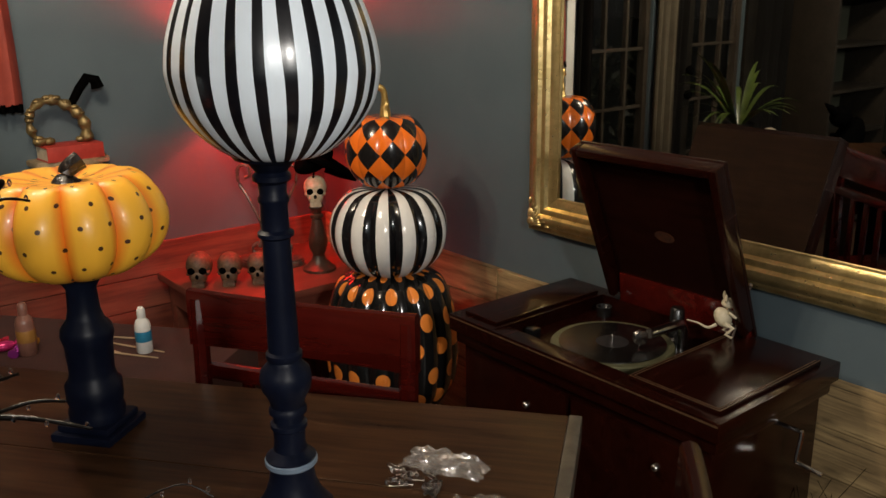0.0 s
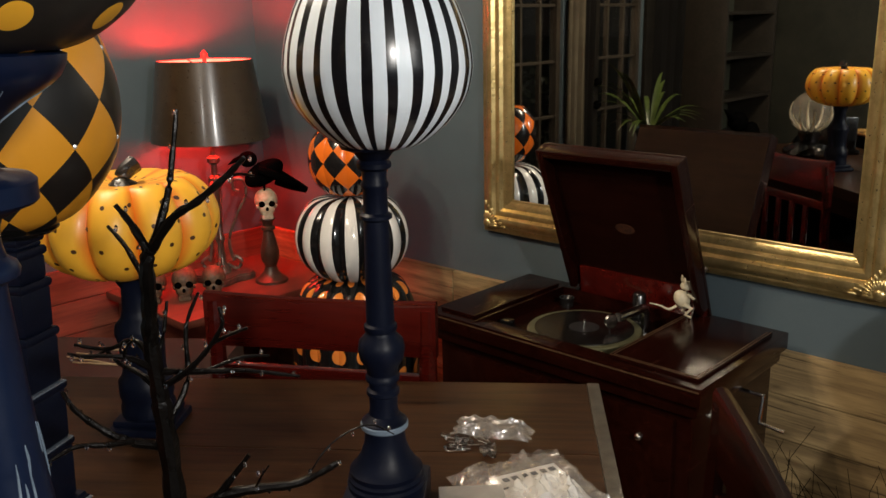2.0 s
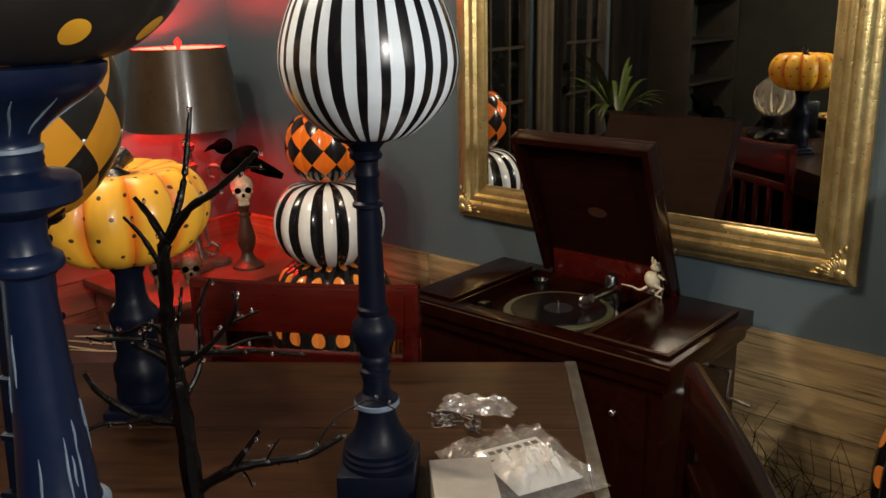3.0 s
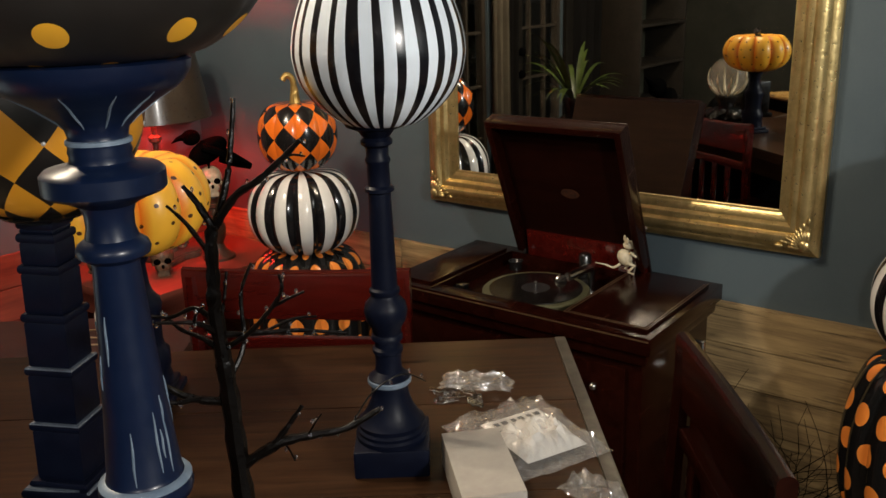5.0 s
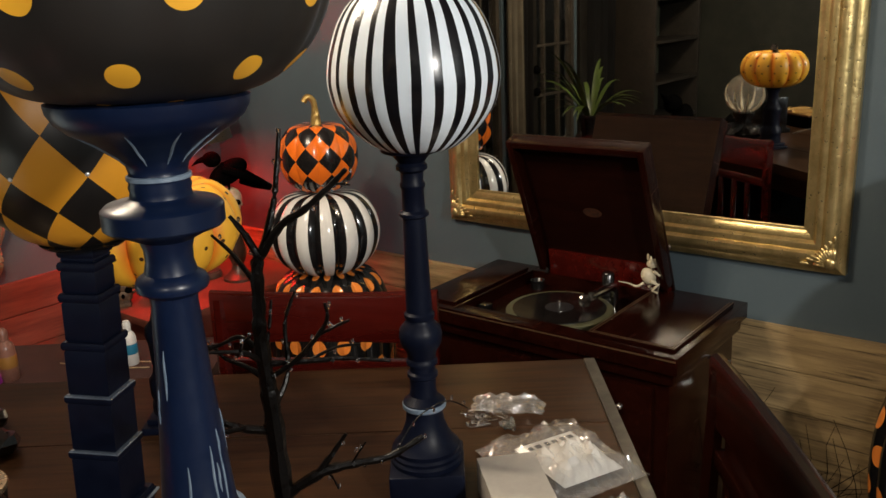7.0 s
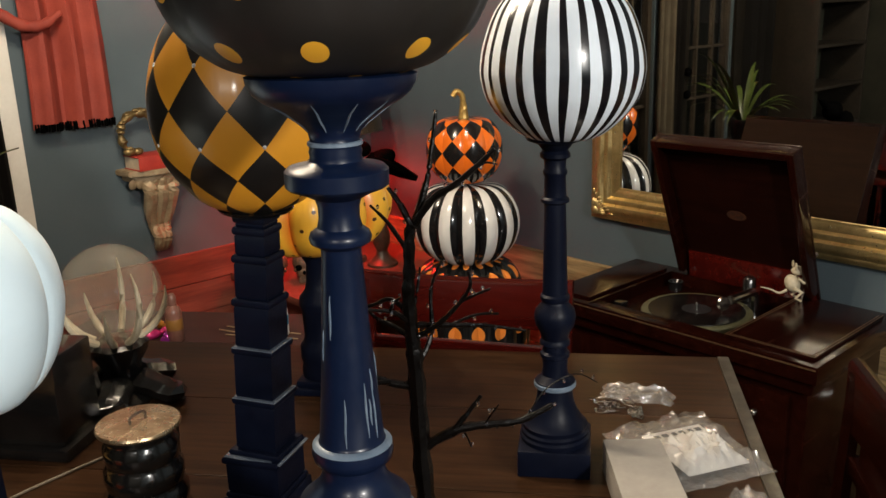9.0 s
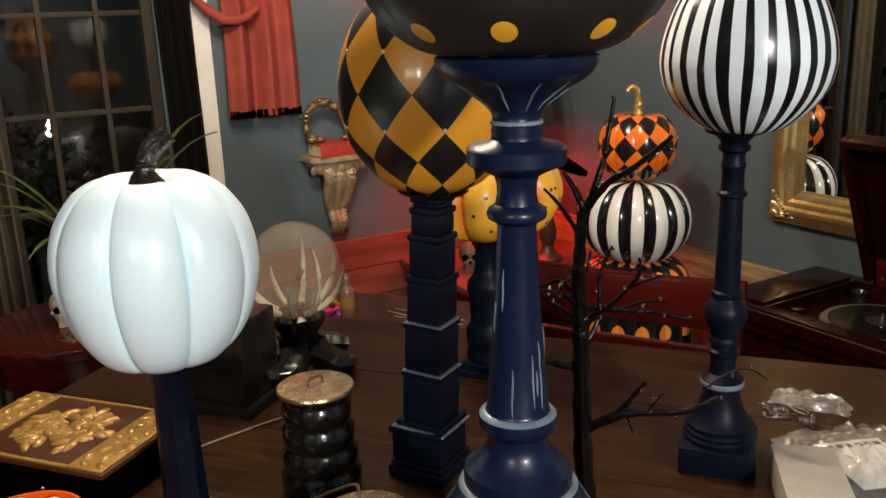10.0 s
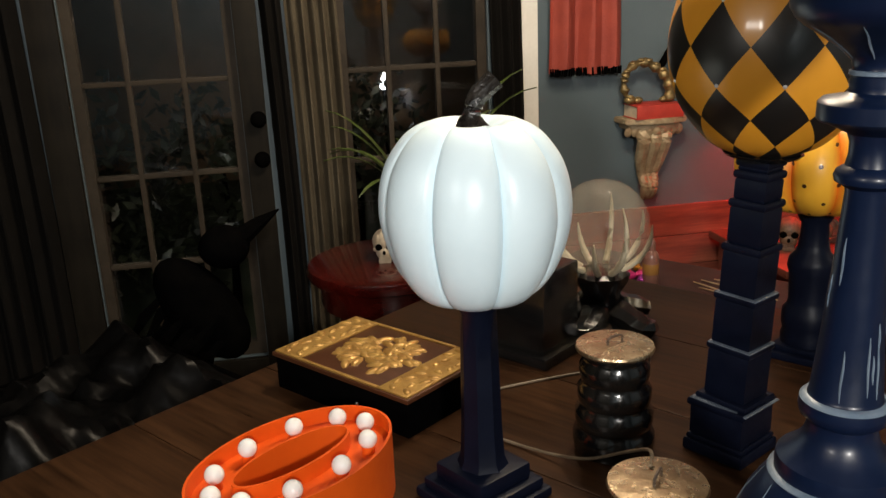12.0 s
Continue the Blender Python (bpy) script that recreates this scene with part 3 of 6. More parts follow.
# orange pumpkin with brown dots
def orange_topiary():
    t = topiary(pose(0.316, 1.305, TZ), "orange ribbed pumpkin with brown dots on a dark navy post")
    square_step(t, "plinth", 0.052, 0, 0.014, NAVY, 0.004, 38.5)
    square_step(t, "plinth_step", 0.044, 0.014, 0.026, NAVY, 0.004, 38.5)
    post(t, [(0.042, 0.026), (0.043, 0.04), (0.040, 0.050), (0.043, 0.060), (0.043, 0.085), (0.036, 0.094), (0.034, 0.105), (0.036, 0.15), (0.040, 0.165), (0.038, 0.178), (0.028, 0.19), (0.024, 0.205), (0.022, 0.24), (0.028, 0.25), (0.03, 0.262), (0.02, 0.265)], NAVY)
    rows = [(r, z + 0.263) for r, z in pumpkin_rows(0.140, 0.168, flat=0.35, dent=0.16)]
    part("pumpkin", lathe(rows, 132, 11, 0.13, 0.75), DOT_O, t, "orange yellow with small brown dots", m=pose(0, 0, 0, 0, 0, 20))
    stem(t, 0.402, 0.024, 0.032, STEM, 1.2)


# plain white pumpkin
def white_topiary():
    t = topiary(pose(-0.333, 1.018, TZ), "plain white ribbed pumpkin with a black stem on a navy post")
    for half, z0, z1 in ((0.064, 0, 0.014), (0.056, 0.014, 0.028), (0.044, 0.028, 0.050)):
        square_step(t, "plinth", half, z0, z1, NAVY, 0.004, 30)
    part("post", lathe([(0.034, 0.05), (0.029, 0.062), (0.0275, 0.09), (0.0265, 0.11), (0.0245, 0.20), (0.0235, 0.262), (0.028, 0.268), (0.030, 0.278), (0.02, 0.284)], 8, square=True), NAVY, t)
    rows = smooth_rows([(0.020, 0.008), (0.045, 0.0), (0.072, 0.010), (0.092, 0.034), (0.106, 0.066), (0.1145, 0.105), (0.1150, 0.135), (0.110, 0.165), (0.099, 0.192), (0.077, 0.220), (0.050, 0.232), (0.022, 0.220), (0.010, 0.212)], 5)
    part("pumpkin", lathe([(r, z * 0.935 + 0.279) for r, z in rows], 144, 8, 0.13, 0.42), WHITEP, t, "satin white ribbed pumpkin", m=pose(0, 0, 0, 0, 0, 5))
    stem(t, 0.482, 0.022, 0.060, STEM, 0.8)


striped_topiary()
dotted_topiary()
harlequin_topiary()
orange_topiary()
white_topiary()


# ---- gramophone against the east wall ----
GX0, GX1, GY0, GY1, GZ = 1.33, 1.80, 0.835, 1.665, 0.812


LIDW = wood("dark_lid_mahogany", (0.0060, 0.0011, 0.0006), (0.0120, 0.0024, 0.0012), (34, 3, 34), 0.5, relief=0.05)
BACKWOOD = wood("dull_brown_veneer", (0.022, 0.010, 0.006), (0.036, 0.017, 0.010), (34, 3, 34), 0.75, relief=0.05)
bsdf(BACKWOOD).inputs["Specular IOR Level"].default_value = 0.08
bsdf(LIDW).inputs["Specular IOR Level"].default_value = 0.05
EDGE_GLEAM = varied("pale_worn_edge_highlight", (0.09, 0.05, 0.025), (0.05, 0.028, 0.015), 60, 0.35)
IRONS = varied("dark_stay_iron", (0.06, 0.05, 0.04), (0.1, 0.08, 0.07), 40, 0.4, 0.7)


def gramophone():
    g = thing("gramophone", pose(0, 0, 0), "mahogany cabinet gramophone with its lid raised", "gramophone")
    part("cabinet", boxed(GX0 + 0.03, GX1 - 0.02, GY0 + 0.03, GY1 - 0.03, 0.08, GZ - 0.08, 0.004), GRAM, g)
    for x in (GX0 + 0.03, GX1 - 0.09):
        for y in (GY0 + 0.03, GY1 - 0.10):
            part("foot", boxed(x, x + 0.06, y, y + 0.06, 0, 0.0795, 0.004), GRAM, g)
    for y in (GY0 + 0.07, GY0 + 0.42):
        part("cabinet_door", boxed(GX0 + 0.018, GX0 + 0.0298, y, y + 0.335, 0.14, GZ - 0.10, 0.003), GRAM, g)
    # deck with a sunk well for the turntable
    WY0, WY1, WX0, WX1 = 1.10, 1.50, 1.385, 1.752
    for x0, x1, y0, y1 in ((GX0, GX1, GY0, WY0), (GX0, GX1, WY1, GY1), (GX0, WX0, WY0, WY1), (WX1, GX1, WY0, WY1)):
        part("deck_board", boxed(x0, x1, y0, y1, GZ - 0.045, GZ, 0.003), GRAM, g)
    part("moulding", boxed(GX0 + 0.012, GX1 - 0.008, GY0 + 0.012, GY1 - 0.012, GZ - 0.08, GZ - 0.0455, 0.008), GRAM, g)
    part("well_floor", boxed(WX0, WX1, WY0, WY1, GZ - 0.0445, GZ - 0.038), GRAM, g)
    part("deck_panel", boxed(GX0 + 0.03, GX1 - 0.05, GY0 + 0.02, WY0 - 0.012, GZ, GZ + 0.010, 0.004), GRAM, g)
    part("deck_panel", boxed(GX0 + 0.03, GX1 - 0.05, WY1 + 0.012, GY1 - 0.03, GZ, GZ + 0.010, 0.004), GRAM, g)
    # worn edges round the deck panel by the crank, their highlights drawn as pale lines
    for ins in (0.002, 0.009):
        ax, bx, ay, by = GX0 + 0.03 + ins, GX1 - 0.05 - ins, GY0 + 0.02 + ins, WY0 - 0.012 - ins
        for x0, x1, y0, y1 in ((ax, bx, ay, ay + 0.0022), (ax, bx, by - 0.0022, by), (ax, ax + 0.0022, ay + 0.0024, by - 0.0024)):
            part("edge_highlight_line", boxed(x0, x1, y0, y1, GZ + 0.0098, GZ + 0.0108), EDGE_GLEAM, g)
    part("front_edging", boxed(GX0 - 0.0012, GX0 + 0.003, GY0 + 0.004, GY1 - 0.004, GZ - 0.010, GZ - 0.006), EDGE_GLEAM, g, "worn pale edge line")
    TX, TY = 1.515, 1.262
    tt = part("turntable", lathe([(0.146, GZ - 0.034), (0.150, GZ - 0.028), (0.150, GZ - 0.012), (0.147, GZ - 0.009), (0.002, GZ - 0.009)], 64), varied("tarnished_rim_metal", (0.085, 0.085, 0.045), (0.12, 0.115, 0.06), 40, 0.45, 0.3), g, "turntable with a tarnished rim", m=pose(TX, TY, 0))
    record = part("record", lathe([(0.130, GZ - 0.0088), (0.130, GZ - 0.006), (0.001, GZ - 0.006)], 64), BLACK, tt, "glossy black record")
    part("record_label", lathe([(0.040, GZ - 0.0058), (0.040, GZ - 0.0054), (0.001, GZ - 0.0054)], 40), varied("dark_paper_label", (0.012, 0.012, 0.014), (0.02, 0.018, 0.018), 60, 0.5), record, "dark paper label")
    NICKEL = material("nickel", (0.62, 0.60, 0.56), 0.2, 1.0)
    part("spindle", lathe([(0.003, GZ - 0.006), (0.003, GZ + 0.012), (0.001, GZ + 0.014)], 10), NICKEL, tt)
    # tone arm and sound box
    ax, ay = WX1 - 0.075, TY - 0.085
    arm = part("tonearm", tube(curve_points([(ax, ay, GZ - 0.038), (ax, ay, GZ + 0.012), (ax - 0.015, ay + 0.002, GZ + 0.024), (ax - 0.07, ay + 0.004, GZ + 0.026), (ax - 0.118, ay + 0.008, GZ + 0.026)], 6), 0.013, 12), NICKEL, g, "nickel tone arm")
    part("sound_box", lathe([(0.003, -0.007), (0.017, -0.006), (0.020, 0.0), (0.017, 0.006), (0.003, 0.007)], 28), NICKEL, arm, m=pose(ax - 0.145, ay + 0.014, GZ + 0.022, 84, 0, -24))
    part("needle", tube([(ax - 0.145, ay + 0.014, GZ + 0.012), (ax - 0.148, ay + 0.016, GZ - 0.005)], 0.0012), NICKEL, arm)
    part("tonearm_post", lathe([(0.026, GZ - 0.0378), (0.026, GZ - 0.022), (0.020, GZ - 0.016), (0.018, GZ + 0.055), (0.014, GZ + 0.060)], 20), BLACK, g, "black tone arm post", m=pose(ax + 0.006, ay + 0.022, 0))
    part("brake", boxed(WX0 + 0.045, WX0 + 0.075, WY1 - 0.05, WY1 - 0.02, GZ - 0.0378, GZ - 0.012, 0.003), BLACK, g)
    part("needle_cup", lathe([(0.020, GZ - 0.0378), (0.022, GZ - 0.010), (0.018, GZ - 0.010), (0.012, GZ - 0.020)], 24), BLACK, g, m=pose(WX1 - 0.05, WY1 - 0.05, 0))
    # lid, hinged along the back and leaning forward on its stay
    LY0, LY1, LH = 1.040, 1.462, 0.490
    lid = pose(WX1 + 0.040, 0, GZ + 0.004) @ pose(0, 0, 0, 0, -22.5, 0)
    lp = part("lid", boxed(-0.012, 0.0, LY0, LY1, 0.0, LH, 0.003), GRAM, g, "raised mahogany lid", m=lid)
    part("lining", boxed(-0.0142, -0.0124, LY0 + 0.0202, LY1 - 0.0202, 0.004, LH - 0.0202), LIDW, lp, "dark inner panel")
    for x0, x1, y0, y1, z0, z1 in ((-0.050, -0.0122, LY0, LY0 + 0.02, 0.03, LH), (-0.050, -0.0122, LY1 - 0.02, LY1, 0.03, LH), (-0.050, -0.0122, LY0 + 0.0202, LY1 - 0.0202, LH - 0.02, LH)):
        part("lid_rim", boxed(x0, x1, y0, y1, z0, z1, 0.003), GRAM, lp)
    part("lid_back", boxed(0.0002, 0.0024, LY0 + 0.004, LY1 - 0.004, 0.006, LH - 0.012), BACKWOOD, lp, "dull brown back of the lid")
    part("emblem", slab([(0.030 * math.cos(a), 0.016 * math.sin(a)) for a in [k * math.pi / 12 for k in range(24)]], 0, 0.0006), varied("faded_gilt", (0.055, 0.016, 0.005), (0.014, 0.005, 0.003), 90, 0.5), lp, "faded gilt oval transfer", m=pose(-0.0144, (LY0 + LY1) / 2, 0.25, 90, 0, -90))
    part("back_board", boxed(-0.008, 0.004, LY0 + 0.03, LY1 - 0.03, 0.0, 0.085, 0.003), MAHOG, g, "red polished board behind the turntable", m=pose(WX1 + 0.004, 0, GZ + 0.0005, 0, -8, 0))
    wing = bmesh.new()
    near_side = [wing.verts.new((WX1 + dx, LY0 + 0.008, GZ + dz)) for dx, dz in ((0.002, 0.002), (0.030, 0.002), (0.008, 0.085))]
    far_side = [wing.verts.new(v.co + Vector((0, 0.012, 0))) for v in near_side]
    wing.faces.new(near_side)
    wing.faces.new(list(reversed(far_side)))
    for k in range(3):
        wing.faces.new((near_side[k], far_side[k], far_side[(k + 1) % 3], near_side[(k + 1) % 3]))
    bmesh.ops.recalc_face_normals(wing, faces=wing.faces)
    part("lid_cheek", wing, MAHOG, g, "small triangular lid cheek", smooth=False)
    part("crank", tube(curve_points([(1.60, GY0 + 0.03, 0.715), (1.60, GY0 - 0.02, 0.715), (1.60, GY0 - 0.028, 0.710), (1.585, GY0 - 0.03, 0.655), (1.585, GY0 - 0.04, 0.650), (1.585, GY0 - 0.09, 0.645)], 5), 0.005, 8), NICKEL, g, "bent nickel winding crank")
    for y in (GY0 + 0.155, GY0 + 0.55):
        part("door_knob", ball(0.010, pose(GX0 + 0.014, y, 0.645), u=12, v=8), NICKEL, g)


gramophone()


# ---- mirror in a gilt frame ----
def mirror():
    y0, y1, z0, z1 = 0.603, 1.882, 0.915, 1.98
    mt = thing("wall_mirror", pose(0, 0, 0), "large wall mirror in a moulded gilt frame", "mirror")
    prof = [(0.0, 0.0), (0.0, 0.022), (0.008, 0.030), (0.020, 0.032), (0.026, 0.040), (0.040, 0.046), (0.052, 0.044), (0.060, 0.034), (0.066, 0.036), (0.076, 0.034), (0.084, 0.024), (0.090, 0.024), (0.104, 0.014), (0.112, 0.014), (0.114, 0.006)]
    corners = [(y0, z0, 1, 1), (y1, z0, -1, 1), (y1, z1, -1, -1), (y0, z1, 1, -1)]
    for i in range(4):
        a, b = corners[i], corners[(i + 1) % 4]
        bm = bmesh.new()
        ends = []
        for y, z, sy, sz in (a, b):
            ends.append([bm.verts.new((WX - 0.002 - d, y + sy * w, z + sz * w)) for w, d in prof])
        for k in range(len(prof) - 1):
            bm.faces.new((ends[0][k], ends[1][k], ends[1][k + 1], ends[0][k + 1]))
        bmesh.ops.recalc_face_normals(bm, faces=bm.faces)
        part("frame_rail", bm, GOLD, mt)
    part("glass", boxed(WX - 0.010, WX - 0.006, y0 + 0.10, y1 - 0.10, z0 + 0.10, z1 - 0.10), MIRROR, mt, smooth=False)
    part("backing", boxed(WX - 0.0058, WX - 0.0005, y0 + 0.004, y1 - 0.004, z0 + 0.004, z1 - 0.004), BLACKM, mt, smooth=False)
    # cast leaf scrolls on the corners
    for y, z, sy, sz in corners:
        bm = bmesh.new()
        rnd = random.Random(3)
        for k in range(9):
            a = k / 8 * math.pi / 2
            for ln, s in ((0.05, 1), (0.12 - 0.05 * math.sin(2 * a), 0.6)):
                c = Vector((WX - 0.046, y + sy * (0.038 + ln * math.cos(a) * 0.6 - 0.012), z + sz * (0.038 + ln * math.sin(a) * 0.6 - 0.012)))
                ball(0.010 * s, Matrix.Translation(c) @ pose(0, 0, 0, math.degrees(a) * sy * sz, 0, 0), bm, (0.7, 1.9, 0.8), 8, 6)
        ball(0.016, pose(WX - 0.048, y + sy * 0.034, z + sz * 0.034), bm, (0.6, 1, 1), 10, 8)
        part("corner_scroll", bm, GOLD, mt, "cast leaf scroll")["kind"] = "stuff"


mirror()


# ---- chairs ----
REDMAHOG = MAHOG


def chair(m, label="dark red mahogany dining chair with a curved top rail", panel=False, w=0.240, wood_of=None):
    """A chair whose back stands at y = 0 and whose seat lies towards +y; x is its width."""
    c = thing("dining_chair", m, label, "chair", "chairs round the table")
    h, s = 1.08, 0.62
    MAHOG = wood_of or REDMAHOG
    rail = bmesh.new()
    n = 14
    rings = []
    for i in range(n + 1):
        x = -w + 2 * w * i / n
        bow = -0.012 * (1 - (x / w) ** 2)
        crown = -0.010 * (1 - (x / w) ** 2)
        c0 = h + crown
        ring = [(x, bow - 0.012, h - 0.115), (x, bow + 0.012, h - 0.115), (x, bow + 0.012, c0 - 0.010), (x, bow + 0.008, c0 - 0.003), (x, bow, c0), (x, bow - 0.009, c0 - 0.003), (x, bow - 0.014, c0 - 0.010)]
        rings.append([rail.verts.new(p) for p in ring])
    for a, b in zip(rings, rings[1:]):
        for k in range(7):
            rail.faces.new((a[k], b[k], b[(k + 1) % 7], a[(k + 1) % 7]))
    rail.faces.new(rings[0])
    rail.faces.new(list(reversed(rings[-1])))
    bmesh.ops.recalc_face_normals(rail, faces=rail.faces)
    part("top_rail", rail, MAHOG, c, "polished curved top rail")
    for x in (-w + 0.018, w - 0.018):
        part("back_post", tube([(x, 0.03, 0.0), (x, 0.015, s), (x, -0.002, h - 0.02)], [0.016, 0.019, 0.017], 8), MAHOG, c)
        part("front_leg", tube([(x, 0.42, 0), (x, 0.42, s - 0.02)], [0.015, 0.02], 8), MAHOG, c)
        part("stretcher", tube([(x, 0.03, 0.25), (x, 0.42, 0.25)], 0.010, 8), MAHOG, c)
    part("cross_rail", boxed(-w + 0.02, w - 0.02, -0.012, 0.008, h - 0.185, h - 0.155, 0.004), MAHOG, c)
    for k in range(4):
        x = -0.12 + 0.08 * k
        part("slat", boxed(x - 0.012, x + 0.012, -0.006, 0.006, s, h - 0.184, 0.003), MAHOG, c)
    if panel:
        part("back_panel", boxed(-w + 0.036, w - 0.036, -0.021, -0.0065, s + 0.03, h - 0.120, 0.003), GRAM, c, "dark polished back panel")
    part("seat", boxed(-w, w, 0.0, 0.45, s - 0.02, s + 0.025, 0.012), MAHOG, c)
    return c


def on_table(u, v, turn=0.0):
    """A pose on the table top, u along its far edge from the corner by the gramophone, v in from that edge."""
    return TM @ pose(u, v, TZ, 0, 0, turn)


chair(pose(0.704, 1.343, 0, 0, 0, 121))

# end chair of the same set: darker wood colour stands in for its shade
chair(pose(0.640, 0.418, 0, 0, 0, 38), "red mahogany dining chair at the end of the table, shade put into its colour", True, 0.215, GRAM)

# ---- the corner with the red lamp ----
REDWOOD = wood("stained_side_table", (0.10, 0.03, 0.02), (0.17, 0.055, 0.035), (3, 30, 30), 0.4)
IRON = varied("wrought_iron", (0.10, 0.08, 0.07), (0.22, 0.17, 0.13), 30, 0.32, 0.7)
BONE = varied("aged_bone", (0.50, 0.42, 0.30), (0.32, 0.24, 0.15), 45, 0.6, relief=0.3)
OLDBONE = varied("browned_bone", (0.13, 0.075, 0.04), (0.05, 0.028, 0.016), 45, 0.6, relief=0.3)
SHADE = varied("dark_silk_shade", (0.030, 0.018, 0.009), (0.042, 0.026, 0.013), 20, 0.30, coat=0.25, relief=0.03)
LZ = 0.635


def side_table():
    t = thing("side_table", pose(0, 0, 0), "stained wooden side table in the corner", "table")
    part("tabletop", boxed(1.08, 1.80, 2.56, 3.11, LZ - 0.03, LZ, 0.006), REDWOOD, t)
    part("apron", boxed(1.11, 1.77, 2.59, 3.08, LZ - 0.12, LZ - 0.0305), REDWOOD, t)
    for x in (1.11, 1.72):
        for y in (2.59, 3.03):
            part("leg", boxed(x, x + 0.05, y, y + 0.05, 0, LZ - 0.1205, 0.004), REDWOOD, t)


def table_lamp():
    t = thing("table_lamp", pose(1.46, 2.90, LZ, 0, 0, -40), "wrought iron table lamp with a dark shade and a red bulb", "lamp")
    part("base", slab([(0.105 * math.cos(a) * (1 + 0.18 * math.cos(4 * a)), 0.105 * math.sin(a) * (1 + 0.18 * math.cos(4 * a))) for a in [k * math.pi / 24 for k in range(48)]], 0, 0.028, 0.006), IRON, t)
    part("stem", lathe([(0.035, 0.028), (0.03, 0.05), (0.014, 0.07), (0.012, 0.14), (0.02, 0.16), (0.012, 0.18), (0.012, 0.36), (0.026, 0.385), (0.026, 0.40), (0.012, 0.41), (0.012, 0.45), (0.024, 0.46), (0.024, 0.475), (0.010, 0.485), (0.010, 0.60), (0.018, 0.605), (0.018, 0.65)], 20), IRON, t)
    for k in range(4):
        side = [(0.02, 0, 0.06), (0.055, 0, 0.04), (0.075, 0, 0.07), (0.05, 0, 0.09), (0.045, 0, 0.075), (0.035, 0, 0.16), (0.075, 0, 0.26), (0.11, 0, 0.33), (0.105, 0, 0.385), (0.07, 0, 0.39), (0.065, 0, 0.355), (0.085, 0, 0.345)]
        part("scroll", tube(curve_points(side, 6), 0.0065, 7), IRON, t, m=pose(0, 0, 0, 0, 0, 90 * k))
    s = lathe([(0.2155, 0.545), (0.217, 0.546), (0.172, 0.833), (0.1705, 0.833), (0.2150, 0.547)], 64)
    for fc in [fc for fc in s.faces if len(fc.verts) > 4]:
        s.faces.remove(fc)
    part("shade", s, SHADE, t, "dark silk shade")
    inner = lathe([(0.2135, 0.549), (0.1695, 0.831)], 64)
    for fc in [fc for fc in inner.faces if len(fc.verts) > 4]:
        inner.faces.remove(fc)
    part("liner", inner, varied("pale_shade_liner", (0.62, 0.52, 0.42), (0.55, 0.46, 0.36), 20, 0.7), t, "pale inner liner")
    part("shade_ring", tube([(0.171 * math.cos(a), 0.171 * math.sin(a), 0.833) for a in [k * math.pi / 30 for k in range(61)]], 0.0022, 6), IRON, t)
    for k in range(3):
        a = k * 2.094
        part("shade_spoke", tube([(0.012 * math.cos(a), 0.012 * math.sin(a), 0.80), (0.17 * math.cos(a), 0.17 * math.sin(a), 0.832)], 0.0018, 5), IRON, t)
    part("bulb", lathe(smooth_rows([(0.012, 0.65), (0.016, 0.67), (0.030, 0.72), (0.032, 0.75), (0.022, 0.79), (0.008, 0.82), (0.001, 0.835)], 4), 20), emitter("red_glowing_glass", (1.0, 0.03, 0.02), 60.0), t, "glowing red bulb").visible_shadow = False
    part("finial", lathe([(0.004, 0.80), (0.008, 0.838), (0.013, 0.848), (0.012, 0.858), (0.005, 0.866), (0.001, 0.870)], 12), emitter("red_lit_finial", (1.0, 0.012, 0.008), 2.5), t, "red lit finial")


def skull_shape(bm, s, m):
    """A plain skull: cranium, cheek, jaw, sockets pressed in."""
    ball(0.5 * s, m @ pose(0, 0.06 * s, 0.62 * s), bm, (0.82, 1.0, 0.86), 20, 14)
    ball(0.30 * s, m @ pose(0, -0.24 * s, 0.34 * s), bm, (0.95, 0.8, 0.9), 14, 10)
    box(bm, -0.20 * s, 0.20 * s, -0.44 * s, -0.12 * s, 0.0, 0.16 * s, 0.04 * s, m)
    for k in range(5):
        box(bm, (-0.17 + 0.07 * k) * s, (-0.11 + 0.07 * k) * s, -0.46 * s, -0.40 * s, 0.15 * s, 0.23 * s, 0.01 * s, m)
    for x in (-0.30, 0.30):
        ball(0.13 * s, m @ pose(x * s, -0.20 * s, 0.44 * s), bm, (0.6, 1.2, 0.6), 10, 8)


def sockets(s):
    bm = bmesh.new()
    for x in (-0.17, 0.17):
        ball(0.125 * s, pose(x * s, -0.40 * s, 0.55 * s), bm, (1.0, 0.45, 0.9), 12, 8)
    ball(0.07 * s, pose(0, -0.475 * s, 0.38 * s), bm, (0.8, 0.4, 1.1), 8, 6)
    return bm


def skull(m, s, label, mat, category="skull ornament", name="skull"):
    bm = bmesh.new()
    skull_shape(bm, s, Matrix())
    ob = part(name, bm, mat, label=label, m=m)
    tagged(ob, label, category)
    part("socket", sockets(s), BLACKM, ob, "dark hollow sockets")
    return ob


